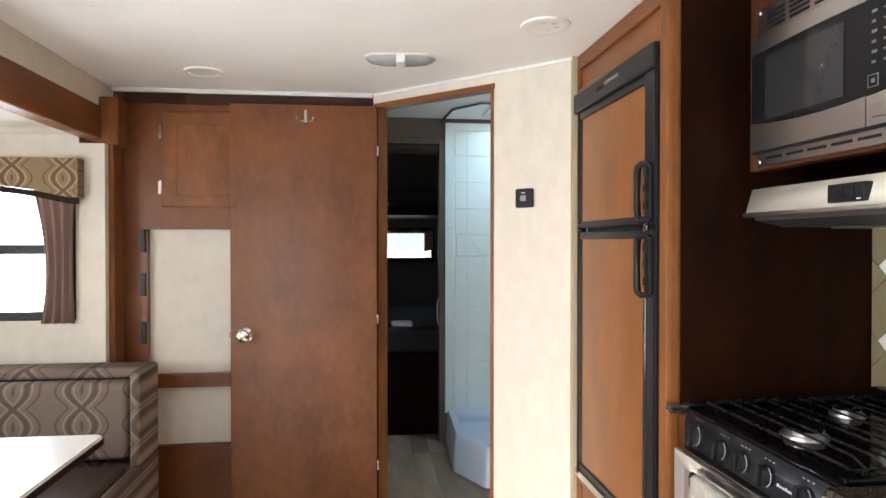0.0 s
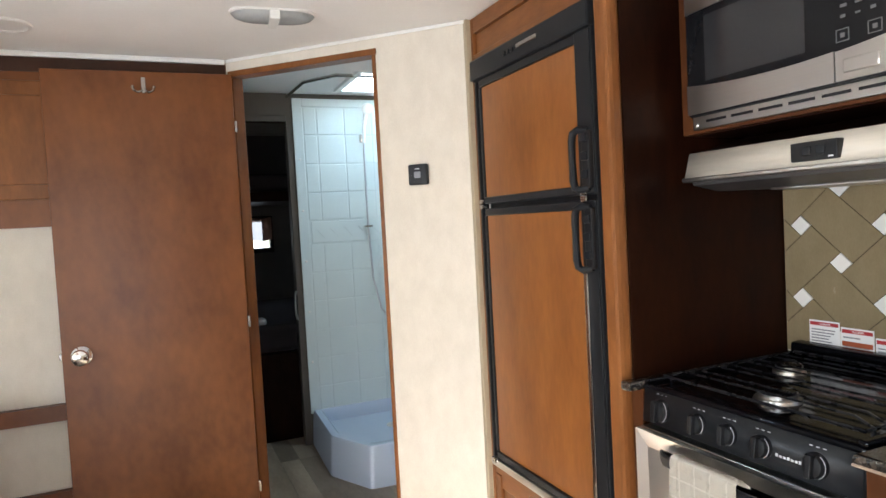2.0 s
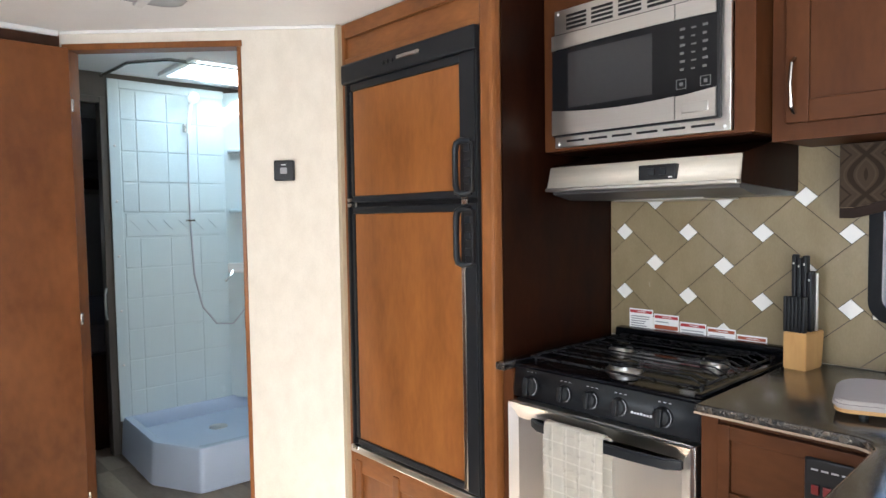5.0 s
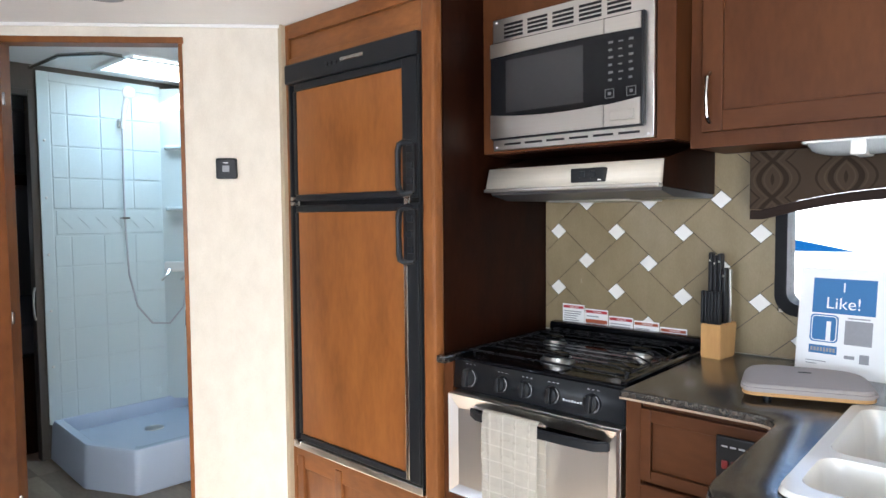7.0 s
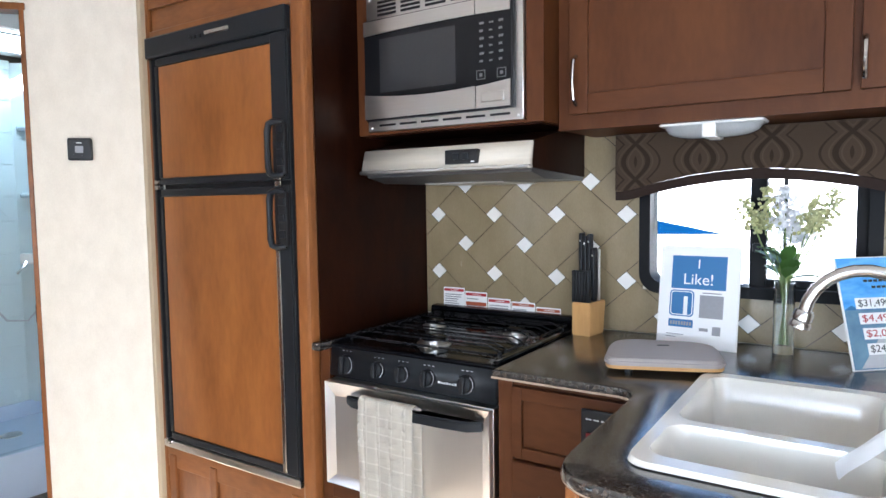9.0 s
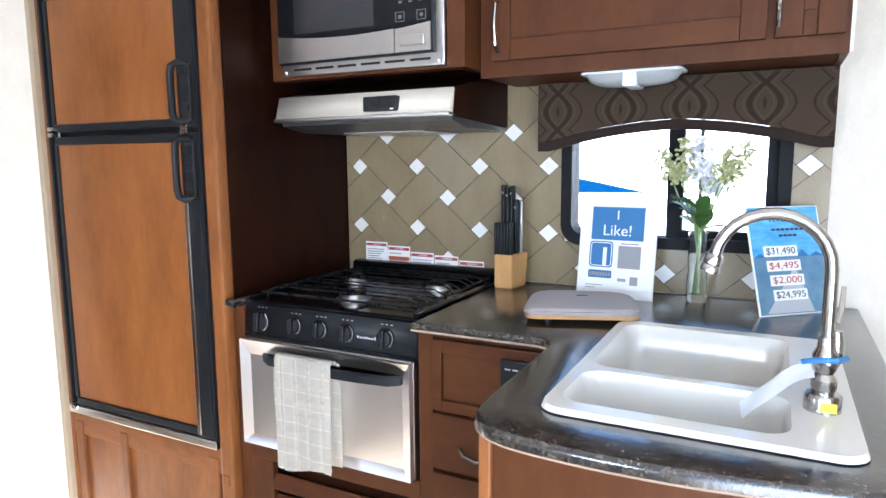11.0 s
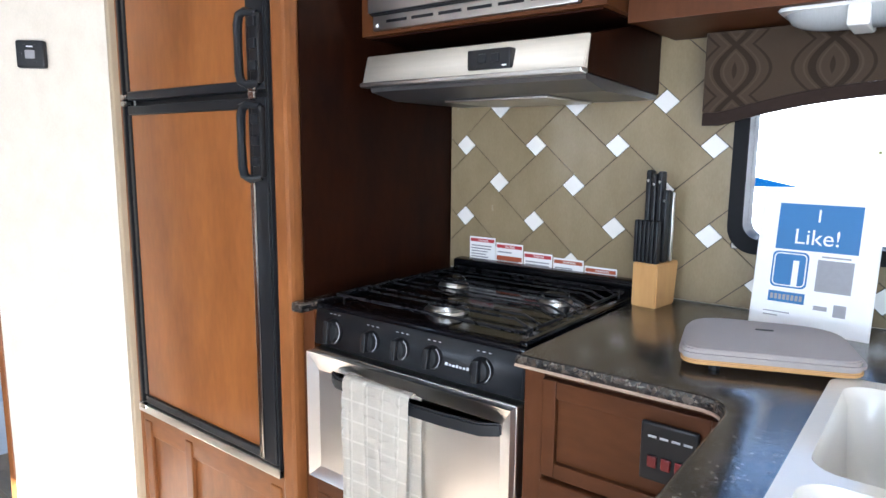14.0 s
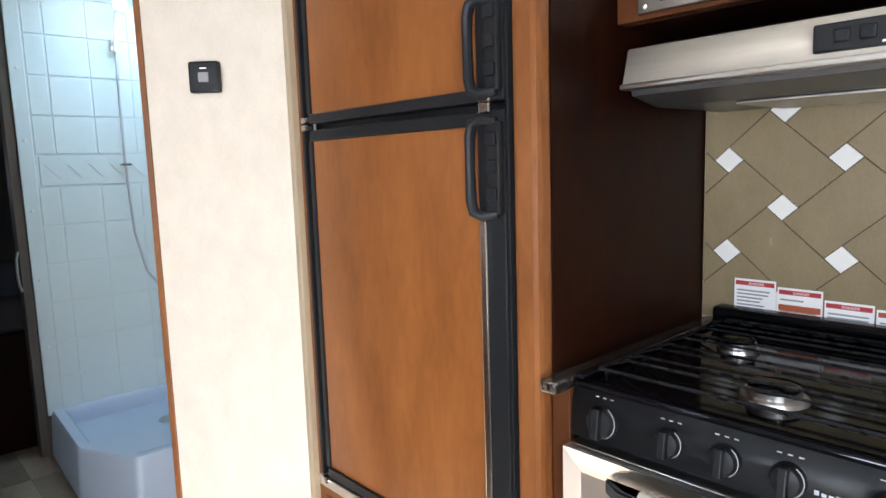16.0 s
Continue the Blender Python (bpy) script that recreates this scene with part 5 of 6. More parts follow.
# ---- kitchen window, valance, under-cabinet lamp ----
def kitchen_window():
    w = thing("window_1", (WALLX, 1.21, 1.21), "black-framed sliding kitchen window", "window", kind="structure")
    bm = bmesh.new()
    y0, y1, z0, z1 = WY[0] - 0.012, WY[1] + 0.012, WZ[0] - 0.012, WZ[1] + 0.012
    o = rounded(y0, y1, z0, z1, 0.055, 7)
    i = rounded(y0 + 0.030, y1 - 0.030, z0 + 0.030, z1 - 0.030, 0.035, 7)
    n = len(o)
    vs = [[bm.verts.new((x, a, b)) for a, b in l] for l, x in ((o, WALLX - 0.002), (o, WALLX - 0.016), (i, WALLX - 0.016), (i, WALLX + 0.065))]
    for p, q in zip(vs, vs[1:]):
        for k in range(n):
            bm.faces.new((p[k], p[(k + 1) % n], q[(k + 1) % n], q[k]))
    part("window_frame", bm, FRAMEBLK, w, "black rounded window frame", smooth=True)
    box("mullion", (WALLX + 0.012, WALLX + 0.045), (1.175, 1.215), (z0 + 0.02, z1 - 0.02), FRAMEBLK, w, 0.004)
    box("sash_rail", (WALLX + 0.012, WALLX + 0.04), (y0 + 0.028, 1.176), (z0 + 0.028, z0 + 0.050), FRAMEBLK, w, 0.003)
    box("sash_stile", (WALLX + 0.012, WALLX + 0.04), (y0 + 0.028, y0 + 0.056), (z0 + 0.04, z1 - 0.02), FRAMEBLK, w, 0.003)
    box("sash_stile", (WALLX + 0.02, WALLX + 0.03), (1.128, 1.138), (z0 + 0.04, z1 - 0.02), GREYPL, w, 0.002)
    p = box("pane", (WALLX + 0.026, WALLX + 0.030), (y0 + 0.03, y1 - 0.03), (z0 + 0.03, z1 - 0.03), GLASS, w, 0)
    p.visible_shadow = False
    box("latch", (WALLX - 0.004, WALLX + 0.014), (1.186, 1.206), (1.135, 1.158), GREYPL, w, 0.003)


kitchen_window()


def valance(name, label, mat, axis, span, top, ends, mid, near, far, parts=24):
    v = thing(name, (near, span[0], top) if axis == "x" else (span[0], near, top), label, "valance")
    def zb(t):
        if t < 0.05 or t > 0.95:
            return ends
        s = abs(2 * (t - 0.5)) / 0.9
        return ends + (mid - ends) * (1 - s ** 2.2) + 0.012 * (1 - s)
    poly = [(span[0] + (span[1] - span[0]) * k / parts, zb(k / parts)) for k in range(parts + 1)]
    poly += [(span[1], top), (span[0], top)]
    prism("cloth_front", poly, near, near + 0.012, mat, v, axis, bev=0.0)
    lowp = [(a, b - 0.026) for a, b in poly[:-2]] + [(a, b - 0.001) for a, b in reversed(poly[:-2])]
    prism("lower_band", lowp, near + 0.002, near + 0.014, DARKCLOTH, v, axis, "dark brown lower edge band")
    for a in (span[0], span[1] - 0.012):
        xr, yr = ((near + 0.0125, far), (a, a + 0.012)) if axis == "x" else ((a, a + 0.012), (near + 0.0125, far))
        box("return", xr, yr, (ends, top), mat, v, 0)
    return v


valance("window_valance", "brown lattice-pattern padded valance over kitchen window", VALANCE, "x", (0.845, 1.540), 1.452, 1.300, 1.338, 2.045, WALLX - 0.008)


def surface_lamp(name, m, w, d, h, label, cat, group=""):
    """Oblong white lamp: base, clear lens in two halves, white bridge."""
    l = thing(name, m, label, cat, group)
    prism("base", rounded(-w / 2, w / 2, -d / 2, d / 2, d * (0.42 if h < 0.026 else 0.2), 8), -0.006, 0.0, WHITEPL, l, local=True, bev=0.002)
    for s in (-1, 1):
        bm = bmesh.new()
        n, k = 9, 7
        rows = []
        for i in range(n + 1):
            u = i / n
            x = s * (0.012 + u * (w / 2 - 0.018))
            hw = (d / 2 - 0.005) * math.sqrt(max(1 - (u ** 3), 0.02))
            rows.append([bm.verts.new((x, hw * math.cos(math.pi * j / k), -0.006 - h * math.sqrt(max(1 - u ** 3, 0)) * math.sin(math.pi * j / k))) for j in range(k + 1)])
        for p, q in zip(rows, rows[1:]):
            for j in range(k):
                bm.faces.new((p[j], p[j + 1], q[j + 1], q[j]))
        bmesh.ops.solidify(bm, geom=bm.faces, thickness=0.0015)
        part("lens", bm, CLEARLENS, l, "clear ribbed lens", local=True, smooth=True)
        box("bulb", (min(s * 0.03, s * 0.06), max(s * 0.03, s * 0.06)), (-0.008, 0.008), (-0.006 - h * 0.6, -0.006), WHITEPL, l, 0.003, local=True)
    box("bridge", (-0.016, 0.016), (-d / 2 + 0.004, d / 2 - 0.004), (-0.008 - h, -0.004), WHITEPL, l, 0.004, "white switch bridge", local=True)
    return l


surface_lamp("under_cabinet_lamp", Matrix.Translation((1.952, 1.272, 1.457)) @ Matrix.Rotation(radians(90), 4, "Z"), 0.235, 0.105, 0.030, "oblong white lamp under the wall cabinet", "lamp")
surface_lamp("ceiling_lamp", Matrix.Translation((0.943, 3.055, CEIL)) @ Matrix.Rotation(radians(-4), 4, "Z"), 0.265, 0.115, 0.024, "oblong white ceiling lamp with clear lens", "lamp")
sp = thing("ceiling_speaker", (0.185, 3.34, CEIL), "round white ceiling speaker", "speaker")
lathe("rim", [(0.074, 0), (0.072, -0.006), (0.060, -0.009), (0.056, -0.005), (0.01, -0.005)], Matrix.Translation((0.185, 3.34, CEIL)), WHITEPL, sp)
dv = thing("ceiling_vent", (1.368, 2.645, CEIL), "round white ceiling air vent", "vent")
lathe("ring", [(0.078, 0), (0.076, -0.006), (0.060, -0.009), (0.050, -0.006), (0.02, -0.006)], Matrix.Translation((1.368, 2.645, CEIL)), WHITEPL, dv)
for k in range(6):
    a = k * math.pi / 3
    box("slot", (1.368 + 0.035 * math.cos(a) - 0.008, 1.368 + 0.035 * math.cos(a) + 0.008), (2.645 + 0.035 * math.sin(a) - 0.004, 2.645 + 0.035 * math.sin(a) + 0.004), (CEIL - 0.0075, CEIL - 0.0055), TABLETOP, dv, 0)


def thermostat():
    m = BM @ Matrix.Translation((-0.192, 0, 1.463)) @ FACE_Y
    t = thing("thermostat", m, "black wall thermostat with pale display", "thermostat")
    box("case", (-0.036, 0.036), (-0.036, 0.036), (0.0, 0.022), BLACK, t, 0.006, local=True)
    box("display", (-0.012, 0.012), (-0.012, 0.010), (0.0215, 0.024), GREYINK, t, 0.002, "grey display", local=True)
    for a in range(5):
        w = radians(60 + a * 60)
        box("button", (0.024 * math.cos(w) - 0.004, 0.024 * math.cos(w) + 0.004), (0.024 * math.sin(w) - 0.003, 0.024 * math.sin(w) + 0.003), (0.0215, 0.0235), GREYPL, t, 0.001, local=True)
    box("mark", (-0.008, 0.008), (0.018, 0.021), (0.0215, 0.0225), PAPER, t, 0, local=True)
    box("mark", (-0.027, -0.020), (-0.002, 0.002), (0.0215, 0.0225), PAPER, t, 0, local=True)


thermostat()


def warning_labels():
    """Five safety labels in a row behind the cooktop."""
    tops = (0.988, 0.978, 0.962, 0.956, 0.945)
    for k in range(5):
        y = 2.163 - k * 0.0862
        s = thing("warning_label", (2.13, y - 0.042, tops[k] - 0.04), "white safety label with red heading on backsplash", "label", "safety labels behind the range")
        box("sheet", (2.1262, 2.1272), (y - 0.083, y), (tops[k] - 0.085, tops[k]), PAPER, s, 0)
        box("heading", (2.1252, 2.1261), (y - 0.080, y - 0.003), (tops[k] - 0.0135, tops[k] - 0.0045), RED if k < 3 else ORANGE, s, 0, "red heading bar")
        if k == 1:
            box("second_heading", (2.1252, 2.1261), (y - 0.080, y - 0.003), (tops[k] - 0.046, tops[k] - 0.034), ORANGE, s, 0)
        text("lettering", "DANGER" if k in (0, 1, 2) else "WARNING", 0.0075, on_x(2.1248, y - 0.045, tops[k] - 0.0092), PAPER, s, local=False)
        bm = bmesh.new()
        rng = random.Random(k)
        for r in range(7):
            z = tops[k] - 0.024 - r * 0.0075
            if k == 1 and 1 <= r <= 2:
                continue
            add_box(bm, (2.1254, 2.1261), (y - 0.010 - rng.uniform(0.035, 0.066), y - 0.006), (z - 0.0018, z + 0.0014))
        part("print_lines", bm, GREYINK, s)


warning_labels()


# ---- dinette slide-out ----
def dinette():
    b = thing("dinette_bench", (-0.6, 3.25, 0), "dinette bench with lattice-pattern backrest and brown vinyl seat", "bench")
    bm = add_box(bmesh.new(), (-1.15, -0.075), (3.25, 3.36), (0.47, 0.765), 0.03, 4)
    part("backrest", bm, PATTERN_X, b, "lattice-pattern cushion", smooth=True)
    box("back_board", (-1.18, -0.035), (3.37, 3.46), (0.0, 0.795), PATTERN_X, b, 0.015, "upholstered back board", seg=3)
    box("top_roll", (-1.18, -0.035), (3.33, 3.47), (0.765, 0.808), PATTERN_X, b, 0.015, seg=3)
    box("end_panel", (-0.065, -0.028), (2.86, 3.465), (0.0, 0.45), PATTERN_X, b, 0.012, seg=3)
    box("end_wing", (-0.065, -0.028), (3.23, 3.465), (0.45, 0.806), PATTERN_X, b, 0.012, seg=3)
    bm = add_box(bmesh.new(), (-1.15, -0.07), (2.78, 3.25), (0.33, 0.46), 0.03, 4)
    part("seat", bm, VINYL, b, "dark brown vinyl seat cushion", smooth=True)
    tube("piping", [(-1.15, 3.328, 0.765), (-0.075, 3.328, 0.765), (-0.070, 3.328, 0.755), (-0.068, 3.25, 0.48)], 0.006, DARKCLOTH, b, "dark brown piping", 6)
    box("plinth", (-1.15, -0.075), (2.86, 3.36), (0.0, 0.328), CHERRY, b, 0.002)
    t = thing("dinette_table", (-0.5, 2.1, 0), "pale laminate dinette table with dark edge", "table")
    prism("tabletop", rounded(-1.20, 0.065, 1.55, 2.665, 0.03), 0.714, 0.740, TABLETOP, t, bev=0.004)
    prism("edge_band", rounded(-1.203, 0.068, 1.547, 2.668, 0.03), 0.716, 0.733, PANEL_DARK, t, label="dark edge band")
    lathe("pedestal", [(0.09, 0), (0.09, 0.01), (0.035, 0.02), (0.035, 0.70), (0.08, 0.714)], Matrix.Translation((-0.5, 2.1, 0)), STEEL, t)
    w = thing("window_2", (-0.76, 3.53, 1.28), "black-framed dinette end window", "window", kind="structure")
    for r in (((-1.16, -0.36), (3.508, 3.55), (0.975, 1.01)), ((-1.16, -0.36), (3.508, 3.55), (1.57, 1.60)), ((-1.16, -1.13), (3.508, 3.55), (1.01, 1.57)), ((-0.39, -0.36), (3.508, 3.55), (1.01, 1.57)), ((-1.13, -0.39), (3.512, 3.546), (1.245, 1.285))):
        box("frame_bar", *r, BLACK, w, 0.004)
    g = box("pane", (-1.13, -0.39), (3.526, 3.530), (1.0, 1.58), GLASS, w, 0)
    g.visible_shadow = False
    valance("dinette_valance", "tan lattice-pattern padded valance over dinette window", PATTERN_V, "y", (-1.18, -0.325), 1.632, 1.475, 1.515, 3.435, 3.497)
    c = thing("curtain", (-0.42, 3.47, 1.0), "gathered taupe curtain beside the dinette window", "curtain")
    bm = bmesh.new()
    rows = []
    for i in range(15):
        v = i / 14
        z = 1.52 - v * 0.555
        rows.append([bm.verts.new((-0.515 + 0.045 * math.sin(v * 2.6) + (0.165 - 0.055 * math.sin(v * 2.6)) * j / 30, 3.478 + 0.012 * math.sin(j * 0.80 + v), z)) for j in range(31)])
    for p1, q1 in zip(rows, rows[1:]):
        for j in range(30):
            bm.faces.new((p1[j], p1[j + 1], q1[j + 1], q1[j]))
    bmesh.ops.solidify(bm, geom=bm.faces, thickness=0.002)
    part("cloth", bm, CURTAIN, c, smooth=True)


dinette()


# ---- shower ----
def shower():
    p = thing("shower_pan", (1.7, 4.53, 0), "white moulded shower pan with raised threshold, coloured for blue sky light", "shower pan")
    pz = 0.21
    out = loop_outline([(1.345, TY - 0.004, 0), (1.320, 4.30, 0.02), (1.450, 4.03, 0.02), (2.135, 3.99, 0), (2.135, TY - 0.004, 0)], 4)
    bm = bmesh.new()
    cx, cy = 1.75, 4.56
    prev = None
    for f, z in ((1.03, 0.0), (1.0, pz - 0.012), (0.985, pz), (0.90, pz), (0.87, pz - 0.012), (0.84, pz - 0.08), (0.839, pz - 0.10)):
        ring = [bm.verts.new((min(cx + (x - cx) * f, 2.136), min(cy + (y - cy) * f, TY - 0.003), z)) for x, y in out]
        if prev:
            n = len(ring)
            for i in range(n):
                bm.faces.new((prev[i], prev[(i + 1) % n], ring[(i + 1) % n], ring[i]))
        prev = ring
    part("curb", bm, PAN_SKYLIT, p, smooth=True)
    bm = bmesh.new()
    bm.faces.new([bm.verts.new((min(cx + (x - cx) * 0.86, 2.136), min(cy + (y - cy) * 0.86, TY - 0.003), pz - 0.075)) for x, y in out])
    part("tray", bm, PAN_SKYLIT, p)
    lathe("drain", [(0.05, pz - 0.075), (0.05, pz - 0.072), (0.01, pz - 0.071)], Matrix.Translation((1.75, 4.53, 0)), STEEL, p, "steel drain")
    s = thing("shower_surround", (1.7, TY, 0.2), "white acrylic shower surround moulded as square tiles", "shower wall")
    x0, x1, yb = 1.340, 1.975, TY - 0.014
    box("back_sheet", (x0, x1), (yb, TY - 0.001), (pz - 0.02, 2.06), SHOWERW, s, 0.002)
    box("edge_flange", (x0 - 0.012, x0 + 0.045), (yb - 0.010, yb - 0.001), (pz - 0.02, 2.06), SHOWERW, s, 0.003)
    box("top_flange", (x0 + 0.045, x1), (yb - 0.008, yb - 0.001), (2.012, 2.06), SHOWERW, s, 0.003)
    edges = (x0 + 0.048, 1.468, 1.635, 1.806, x1 - 0.006)
    for zs in ((1.340, 1.505, 1.674, 1.845, 2.008), (1.198, 1.031, 0.863, 0.690, 0.520, 0.350, 0.20)):
        for za, zb in zip(zs, zs[1:]):
            za, zb = min(za, zb), max(za, zb)
            for xa, xb in zip(edges, edges[1:]):
                box("tile", (xa + 0.004, xb - 0.004), (yb - 0.0045, yb - 0.0003), (za + 0.004, zb - 0.004), SHOWERW, s, 0.0015)
    box("border_band", (x0 + 0.06, x1 - 0.008), (yb - 0.005, yb - 0.0005), (1.205, 1.333), SHOWERW, s, 0.003)
    for k in range(6):
        xa = x0 + 0.08 + k * 0.088
        prism("border_leaf", [(xa, 1.295), (xa + 0.03, 1.295), (xa + 0.085, 1.235), (xa + 0.055, 1.235)], yb - 0.009, yb - 0.0055, SHOWERW, s, "y")
    box("side_sheet", (2.121, 2.137), (4.23, TY - 0.002), (pz - 0.01, 2.05), SHOWERW, s, 0.002)
    prism("corner_cove", [(x1 - 0.002, yb), (2.121, yb - 0.20), (2.121, TY - 0.002), (x1 - 0.002, TY - 0.002)], pz - 0.01, 2.05, SHOWERW, s)
    prism("soap_shelf", [(1.985, 4.82), (2.12, 4.66), (2.06, 4.63), (1.965, 4.76)], 1.69, 1.715, SHOWERW, s, bev=0.004)
    prism("soap_shelf", [(1.985, 4.82), (2.12, 4.66), (2.06, 4.63), (1.965, 4.76)], 1.33, 1.355, SHOWERW, s, bev=0.004)
    for z in (0.5, 0.8, 1.1, 1.4, 1.7):
        lathe("screw_cap", [(0.007, 0), (0.006, 0.003), (0.002, 0.004)], Matrix.Translation((x0 + 0.016, yb - 0.010, z)) @ FACE_Y, WHITEPL, s, seg=10)
    h = thing("hand_shower", (1.75, yb, 0.2), "white hand shower on hose with wall bracket", "shower head")
    h.scale.z = 1.04
    hx = 1.752
    box("bracket", (hx - 0.03, hx - 0.002), (yb - 0.045, yb - 0.0065), (1.735, 1.785), NICKEL, h, 0.008, "grey wall bracket")
    tube("grip", [(hx - 0.014, yb - 0.052, 1.73), (hx - 0.008, yb - 0.056, 1.82), (hx + 0.002, yb - 0.072, 1.90)], [0.010, 0.011, 0.013], WHITEPL, h, seg=10)
    lathe("head", [(0.014, -0.02), (0.032, 0.0), (0.034, 0.012), (0.028, 0.016)], Matrix.Translation((hx + 0.008, yb - 0.085, 1.925)) @ Matrix.Rotation(radians(115), 4, "X"), WHITEPL, h, "round spray head")
    hose = [(hx - 0.014, yb - 0.05, 1.73), (hx - 0.010, yb - 0.03, 1.45), (hx - 0.008, yb - 0.025, 1.25), (hx + 0.004, yb - 0.03, 0.94), (hx + 0.040, yb - 0.045, 0.76), (hx + 0.11, yb - 0.07, 0.66), (hx + 0.20, yb - 0.10, 0.65), (hx + 0.27, yb - 0.13, 0.74), (hx + 0.30, yb - 0.13, 0.90), (hx + 0.31, yb - 0.125, 0.965)]
    tube("hose", hose, 0.0058, PALEINK, h, "pale grey flexible hose")
    box("hose_clip", (hx - 0.028, hx + 0.014), (yb - 0.045, yb - 0.0065), (1.243, 1.253), NICKEL, h, 0.002)
    vm = Matrix.Translation((2.035, 4.748, 0.97)) @ Matrix.Rotation(radians(-43), 4, "Z")
    v = thing("shower_valve", vm, "white and chrome two-handle shower valve", "shower valve")
    box("body", (-0.085, 0.085), (-0.045, -0.002), (0.0, 0.06), WHITEPL, v, 0.010, local=True)
    for x in (-0.055, 0.055):
        tube("lever", [(x, -0.04, 0.01), (x, -0.065, -0.01), (x - 0.03, -0.09, -0.045)], [0.012, 0.009, 0.007], CHROME, v, "chrome lever", local=True)
    r = thing("shower_rail", (1.7, 4.33, 2.07), "grey curtain track under the bathroom ceiling", "curtain rail")
    tube("track", [(1.30, TY - 0.03, 2.066), (1.33, 4.48, 2.076), (1.46, 4.29, 2.076), (2.11, 4.25, 2.076)], 0.009, NICKEL, r)
    k = thing("skylight", (1.8, 4.43, 2.09), "white-rimmed shower skylight dome", "skylight")
    boxes("rim", [((1.545, 1.58), (4.175, 4.685), (2.07, 2.0895)), ((2.02, 2.055), (4.175, 4.685), (2.07, 2.0895)), ((1.58, 2.02), (4.175, 4.21), (2.07, 2.0895)), ((1.58, 2.02), (4.65, 4.685), (2.07, 2.0895))], WHITEPL, k, 0.004)
    boxes("shaft", [((1.56, 1.58), (4.19, 4.67), (2.131, 2.26)), ((2.02, 2.04), (4.19, 4.67), (2.131, 2.26)), ((1.58, 2.02), (4.19, 4.21), (2.131, 2.26)), ((1.58, 2.02), (4.65, 4.67), (2.131, 2.26))], WHITEPL, k)
    n = thing("bath_ceiling_vent", (1.17, 4.23, 2.09), "round white bathroom ceiling vent", "vent")
    lathe("ring", [(0.085, 0), (0.082, -0.012), (0.06, -0.016), (0.05, -0.009), (0.02, -0.009)], Matrix.Translation((1.17, 4.23, 2.09)), WHITEPL, n)


shower()


# ---- bunks beyond the bathroom ----
def bunks():
    b = thing("bunk_bed", (1.15, 6.2, 0), "dark bunk beds with quilted mattresses", "bunk bed")
    box("lower_mattress", (0.28, 2.1), (5.0, 6.58), (0.55, 0.72), QUILT, b, 0.04, seg=4)
    box("lower_base", (0.28, 2.1), (5.02, 6.58), (0.0, 0.54), PANEL_DARK, b, 0.004)
    box("upper_base", (0.28, 2.1), (5.70, 6.58), (1.50, 1.57), PANEL_DARK, b, 0.006)
    box("upper_mattress", (0.28, 2.1), (5.72, 6.58), (1.575, 1.70), QUILT, b, 0.03, seg=4)
    p = thing("folded_linen", (1.07, 5.08, 0.72), "small folded white cloth lying on the lower bunk", "linen")
    bm = add_box(bmesh.new(), (0.99, 1.135), (5.035, 5.15), (0.721, 0.757), 0.012, 3)
    part("top_fold", bm, PAPER, p, smooth=True)
    w = thing("window_3", (1.12, 6.62, 1.27), "small dark-framed bunk window", "window", kind="structure")
    for r in (((0.85, 1.45), (6.585, 6.65), (1.11, 1.15)), ((0.85, 1.45), (6.585, 6.65), (1.385, 1.42)), ((0.85, 0.88), (6.585, 6.65), (1.15, 1.385)), ((1.42, 1.45), (6.585, 6.65), (1.15, 1.385))):
        box("frame_bar", *r, BLACK, w, 0.006)
    g = box("pane", (0.88, 1.42), (6.62, 6.624), (1.15, 1.385), GLASS, w, 0)
    g.visible_shadow = False
    cu = thing("bunk_curtain", (1.12, 6.56, 1.385), "short pale mauve curtain across the bunk window top", "curtain")
    bm = bmesh.new()
    rows = [[bm.verts.new((0.87 + 0.0195 * j, 6.566 + 0.008 * math.sin(j * 1.1), z + 0.006 * math.sin(j * 0.7))) for j in range(30)] for z in (1.40, 1.31, 1.215)]
    for p1, q1 in zip(rows, rows[1:]):
        for j in range(29):
            bm.faces.new((p1[j], p1[j + 1], q1[j + 1], q1[j]))
    bmesh.ops.solidify(bm, geom=bm.faces, thickness=0.002)
    part("cloth", bm, CURTAIN, cu, smooth=True)
    h = thing("pocket_door_handle", (1.280, TY + 0.02, 0.83), "steel pull on the bunk room door edge", "door handle")
    tube("pull", [(1.287, TY - 0.012, 0.76), (1.277, TY - 0.024, 0.79), (1.275, TY - 0.026, 0.85), (1.277, TY - 0.024, 0.90), (1.287, TY - 0.012, 0.93)], 0.006, STEEL, h)


bunks()


# ---- outside the windows ----
structure(box("ground", (-60, 60), (-60, 60), (-1.0, -0.9), LOT_BOUNCE, bev=0), "pale lot outside, lightened to bounce daylight indoors", "ground")
tr = thing("parked_trailer", (9, 3, -0.9), "white travel trailer with blue stripe parked outside", "trailer")
box("body", (8.0, 10.4), (-4, 9), (-0.4, 2.6), TRAILERW, tr, 0.08, seg=3)
prism("stripe", [(2.3, 0.875), (8.9, 0.80), (8.9, 2.1), (3.05, 1.027)], 7.98, 7.998, TRAILERB, tr, "x", "blue painted stripe")
for y in (1.5, 2.6):
    lathe("wheel", [(0.10, -0.12), (0.36, -0.12), (0.38, 0.0), (0.36, 0.12), (0.10, 0.12)], Matrix.Translation((8.1, y, -0.52)) @ Matrix.Rotation(radians(90), 4, "Y"), BLACK, tr)


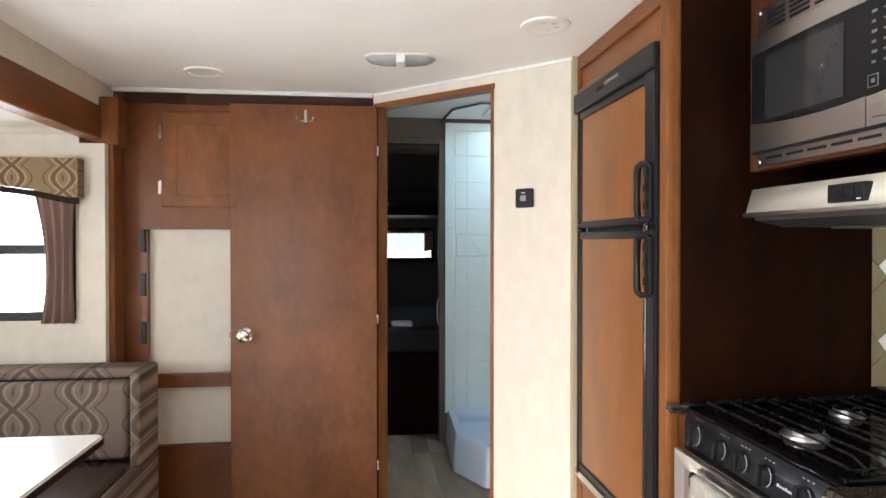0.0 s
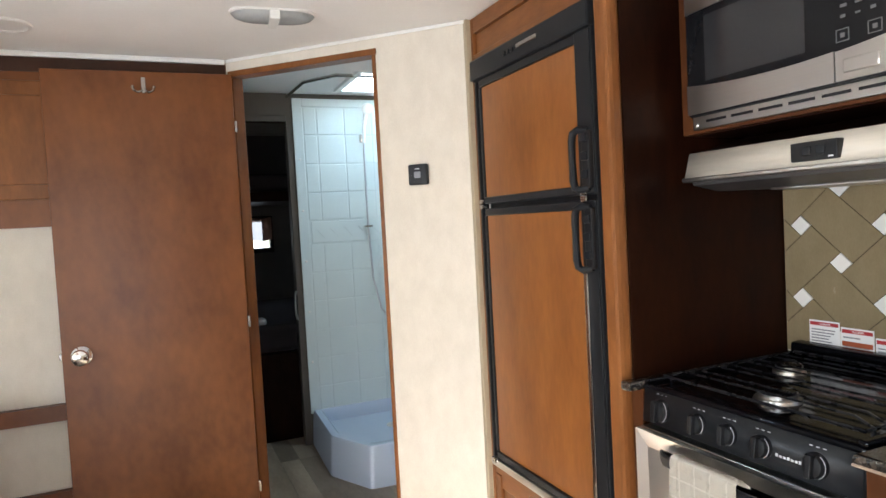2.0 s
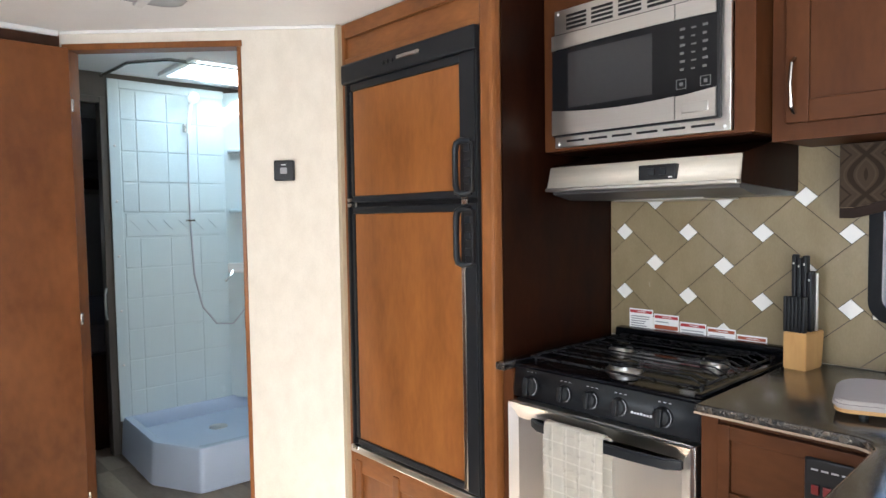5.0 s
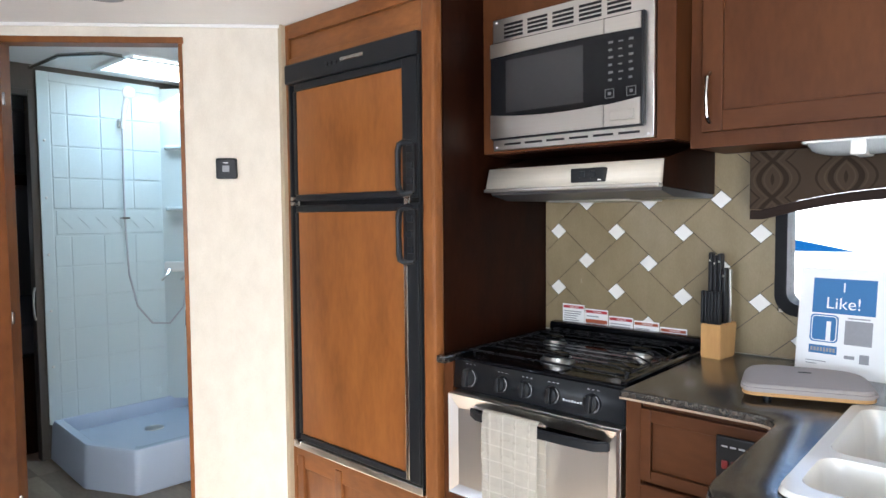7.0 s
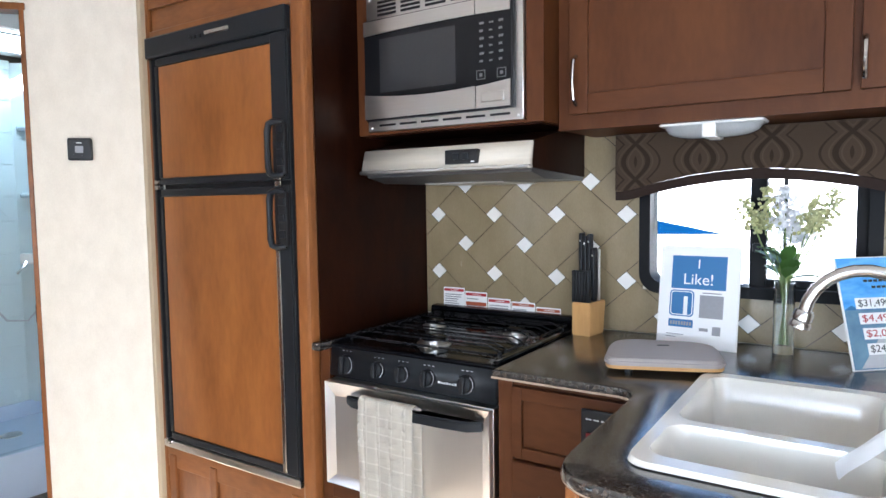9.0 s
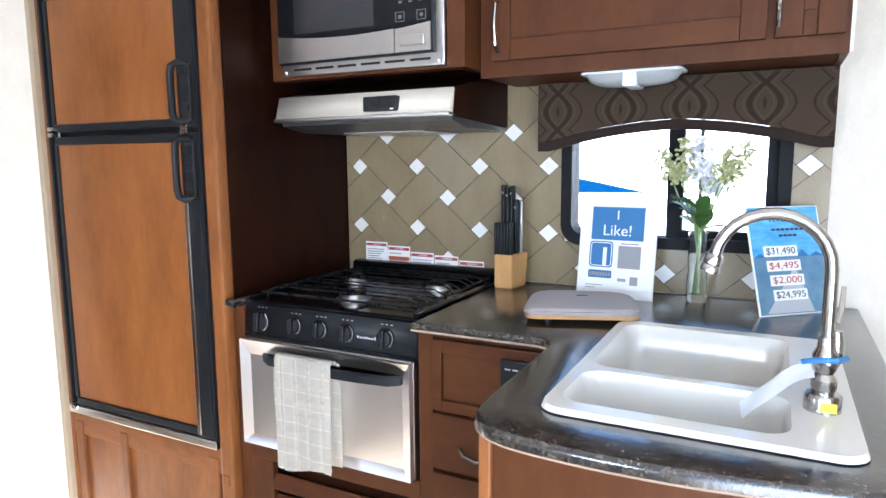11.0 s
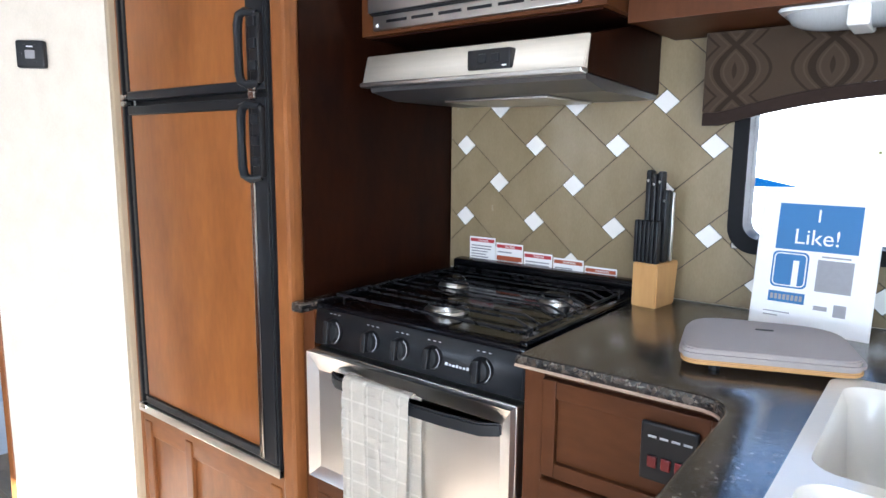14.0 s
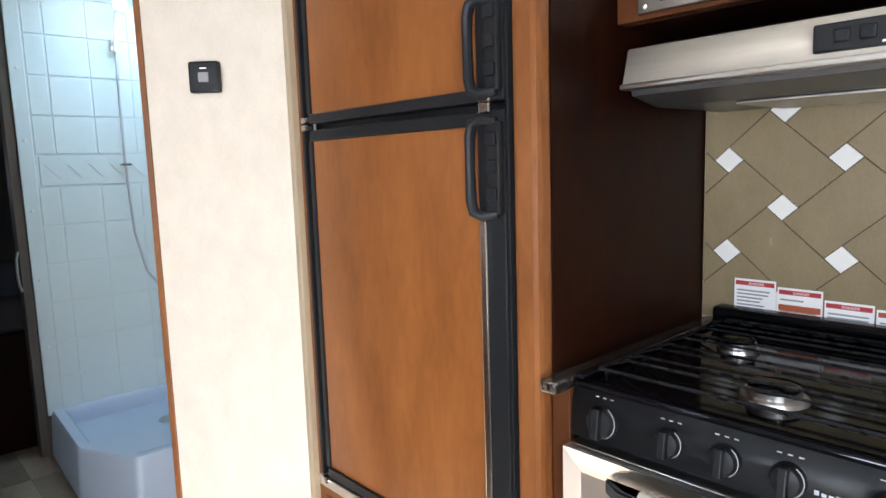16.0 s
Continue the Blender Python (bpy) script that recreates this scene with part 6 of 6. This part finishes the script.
# ---- backsplash tiles ----
def clip(poly, box4):
    """Cuts a flat outline to a rectangle."""
    a0, a1, b0, b1 = box4
    for axis, lim, sign in ((0, a0, 1), (0, a1, -1), (1, b0, 1), (1, b1, -1)):
        out = []
        for i, p in enumerate(poly):
            q = poly[(i + 1) % len(poly)]
            dp, dq = sign * (p[axis] - lim), sign * (q[axis] - lim)
            if dp >= 0:
                out.append(p)
            if dp * dq < 0:
                t = dp / (dp - dq)
                out.append((p[0] + t * (q[0] - p[0]), p[1] + t * (q[1] - p[1])))
        poly = out
        if not poly:
            return []
    return poly


def area(poly):
    return abs(sum(p[0] * q[1] - q[0] * p[1] for p, q in zip(poly, poly[1:] + poly[:1]))) / 2


def shrink(poly, g):
    cx = sum(p[0] for p in poly) / len(poly)
    cy = sum(p[1] for p in poly) / len(poly)
    out = []
    n = len(poly)
    for i in range(n):
        p, a, b = Vector(poly[i]), Vector(poly[i - 1]), Vector(poly[(i + 1) % n])
        d1, d2 = (p - a).normalized(), (b - p).normalized()
        n1, n2 = Vector((-d1.y, d1.x)), Vector((-d2.y, d2.x))
        c = Vector((cx, cy)) - p
        if n1.dot(c) < 0:
            n1 = -n1
        if n2.dot(c) < 0:
            n2 = -n2
        m = n1 + n2
        k = m.dot(n1)
        out.append(tuple(p + (m * (g / k) if abs(k) > 0.2 else n1 * g)))
    return out


def backsplash():
    x = WALLX - 0.006
    y0, y1, z0, z1 = 0.842, 2.234, CZ + 0.001, 1.474
    wy0, wy1, wz0, wz1 = WY[0] - 0.004, WY[1] + 0.004, WZ[0] - 0.004, WZ[1] + 0.004
    rects = [(y0, wy0, z0, z1), (wy1, y1, z0, z1), (wy0, wy1, z0, wz0), (wy0, wy1, wz1, z1)]
    base = boxes("backsplash", [((x, WALLX - 0.001), (a, b), (c, d)) for a, b, c, d in rects], GROUT)
    structure(base, "olive tile backsplash with white diamond insets", "backsplash")
    sy, sz, hy, hz = 0.1080, 0.0960, 0.0295, 0.0265
    Y0, Z0 = 2.075, 1.330

    def corner(i, j, which):
        # i steps along the wall towards the window, j steps down
        c = (Y0 - i * sy, Z0 - j * sz)
        return {"l": (c[0] + hy, c[1]), "r": (c[0] - hy, c[1]), "t": (c[0], c[1] + hz), "b": (c[0], c[1] - hz)}[which]

    def lay(name, poly, mat, up):
        for r in rects:
            q = clip(poly, (r[0], r[1], r[2], r[3]))
            if len(q) < 3 or area(q) < 2e-5:
                continue
            bm = add_prism(bmesh.new(), q, x - up, x - 0.0002, "x")
            part(name, bm, mat, base)

    for j in range(-3, 6):
        for i in range(-3, 14):
            if (i + j) % 2:
                continue
            if Y0 - i * sy < y0 - 0.15 or Y0 - i * sy > y1 + 0.15:
                continue
            d = [corner(i, j, k) for k in "ltrb"]
            lay("inset_tile", shrink(d, 0.0008), TILEW, 0.0042)
            if j % 2 == 0:
                poly = [corner(i, j, "l"), corner(i, j, "b"), corner(i + 1, j + 1, "l"), corner(i + 1, j + 1, "b"), corner(i, j + 2, "r"), corner(i, j + 2, "t"), corner(i - 1, j + 1, "r"), corner(i - 1, j + 1, "t")]
                ends = [poly[0], poly[3], poly[4], poly[7]]
            else:
                poly = [corner(i, j, "b"), corner(i, j, "r"), corner(i + 1, j + 1, "t"), corner(i + 1, j + 1, "l"), corner(i, j + 2, "t"), corner(i, j + 2, "l"), corner(i - 1, j + 1, "b"), corner(i - 1, j + 1, "r")]
                ends = [poly[1], poly[2], poly[5], poly[6]]
            lay("tile", shrink(ends, 0.0010), TILE, 0.0035)


backsplash()


def planks():
    """Floor planks in the stretch seen through the bathroom doorway."""
    floor = bpy.data.objects["floor"]
    rng = random.Random(3)
    for k in range(24):
        x = -0.26 + k * 0.105
        y = -2.2 - rng.uniform(0, 0.6)
        while y < 4.98:
            ln = rng.uniform(0.9, 1.2)
            box("plank", (x + 0.0008, x + 0.1042), (y + 0.0008, min(y + ln, 5.01) - 0.0008), (0.0002, 0.004), PLANKV, floor, 0)
            y += ln


PLANKV = wood("floor_plank_boards", (0.34, 0.27, 0.20), (0.21, 0.16, 0.115), 0.32, up="Y")
nt = PLANKV.node_tree
oi = nt.nodes.new("ShaderNodeObjectInfo")
hs = nt.nodes.new("ShaderNodeHueSaturation")
mr2 = nt.nodes.new("ShaderNodeMapRange")
mr2.inputs["To Min"].default_value, mr2.inputs["To Max"].default_value = 0.6, 1.3
nt.links.new(oi.outputs["Random"], mr2.inputs[0])
nt.links.new(mr2.outputs[0], hs.inputs["Value"])
pb = nt.nodes["Principled BSDF"]
nt.links.new(pb.inputs["Base Color"].links[0].from_socket, hs.inputs["Color"])
nt.links.new(hs.outputs[0], pb.inputs["Base Color"])
planks()
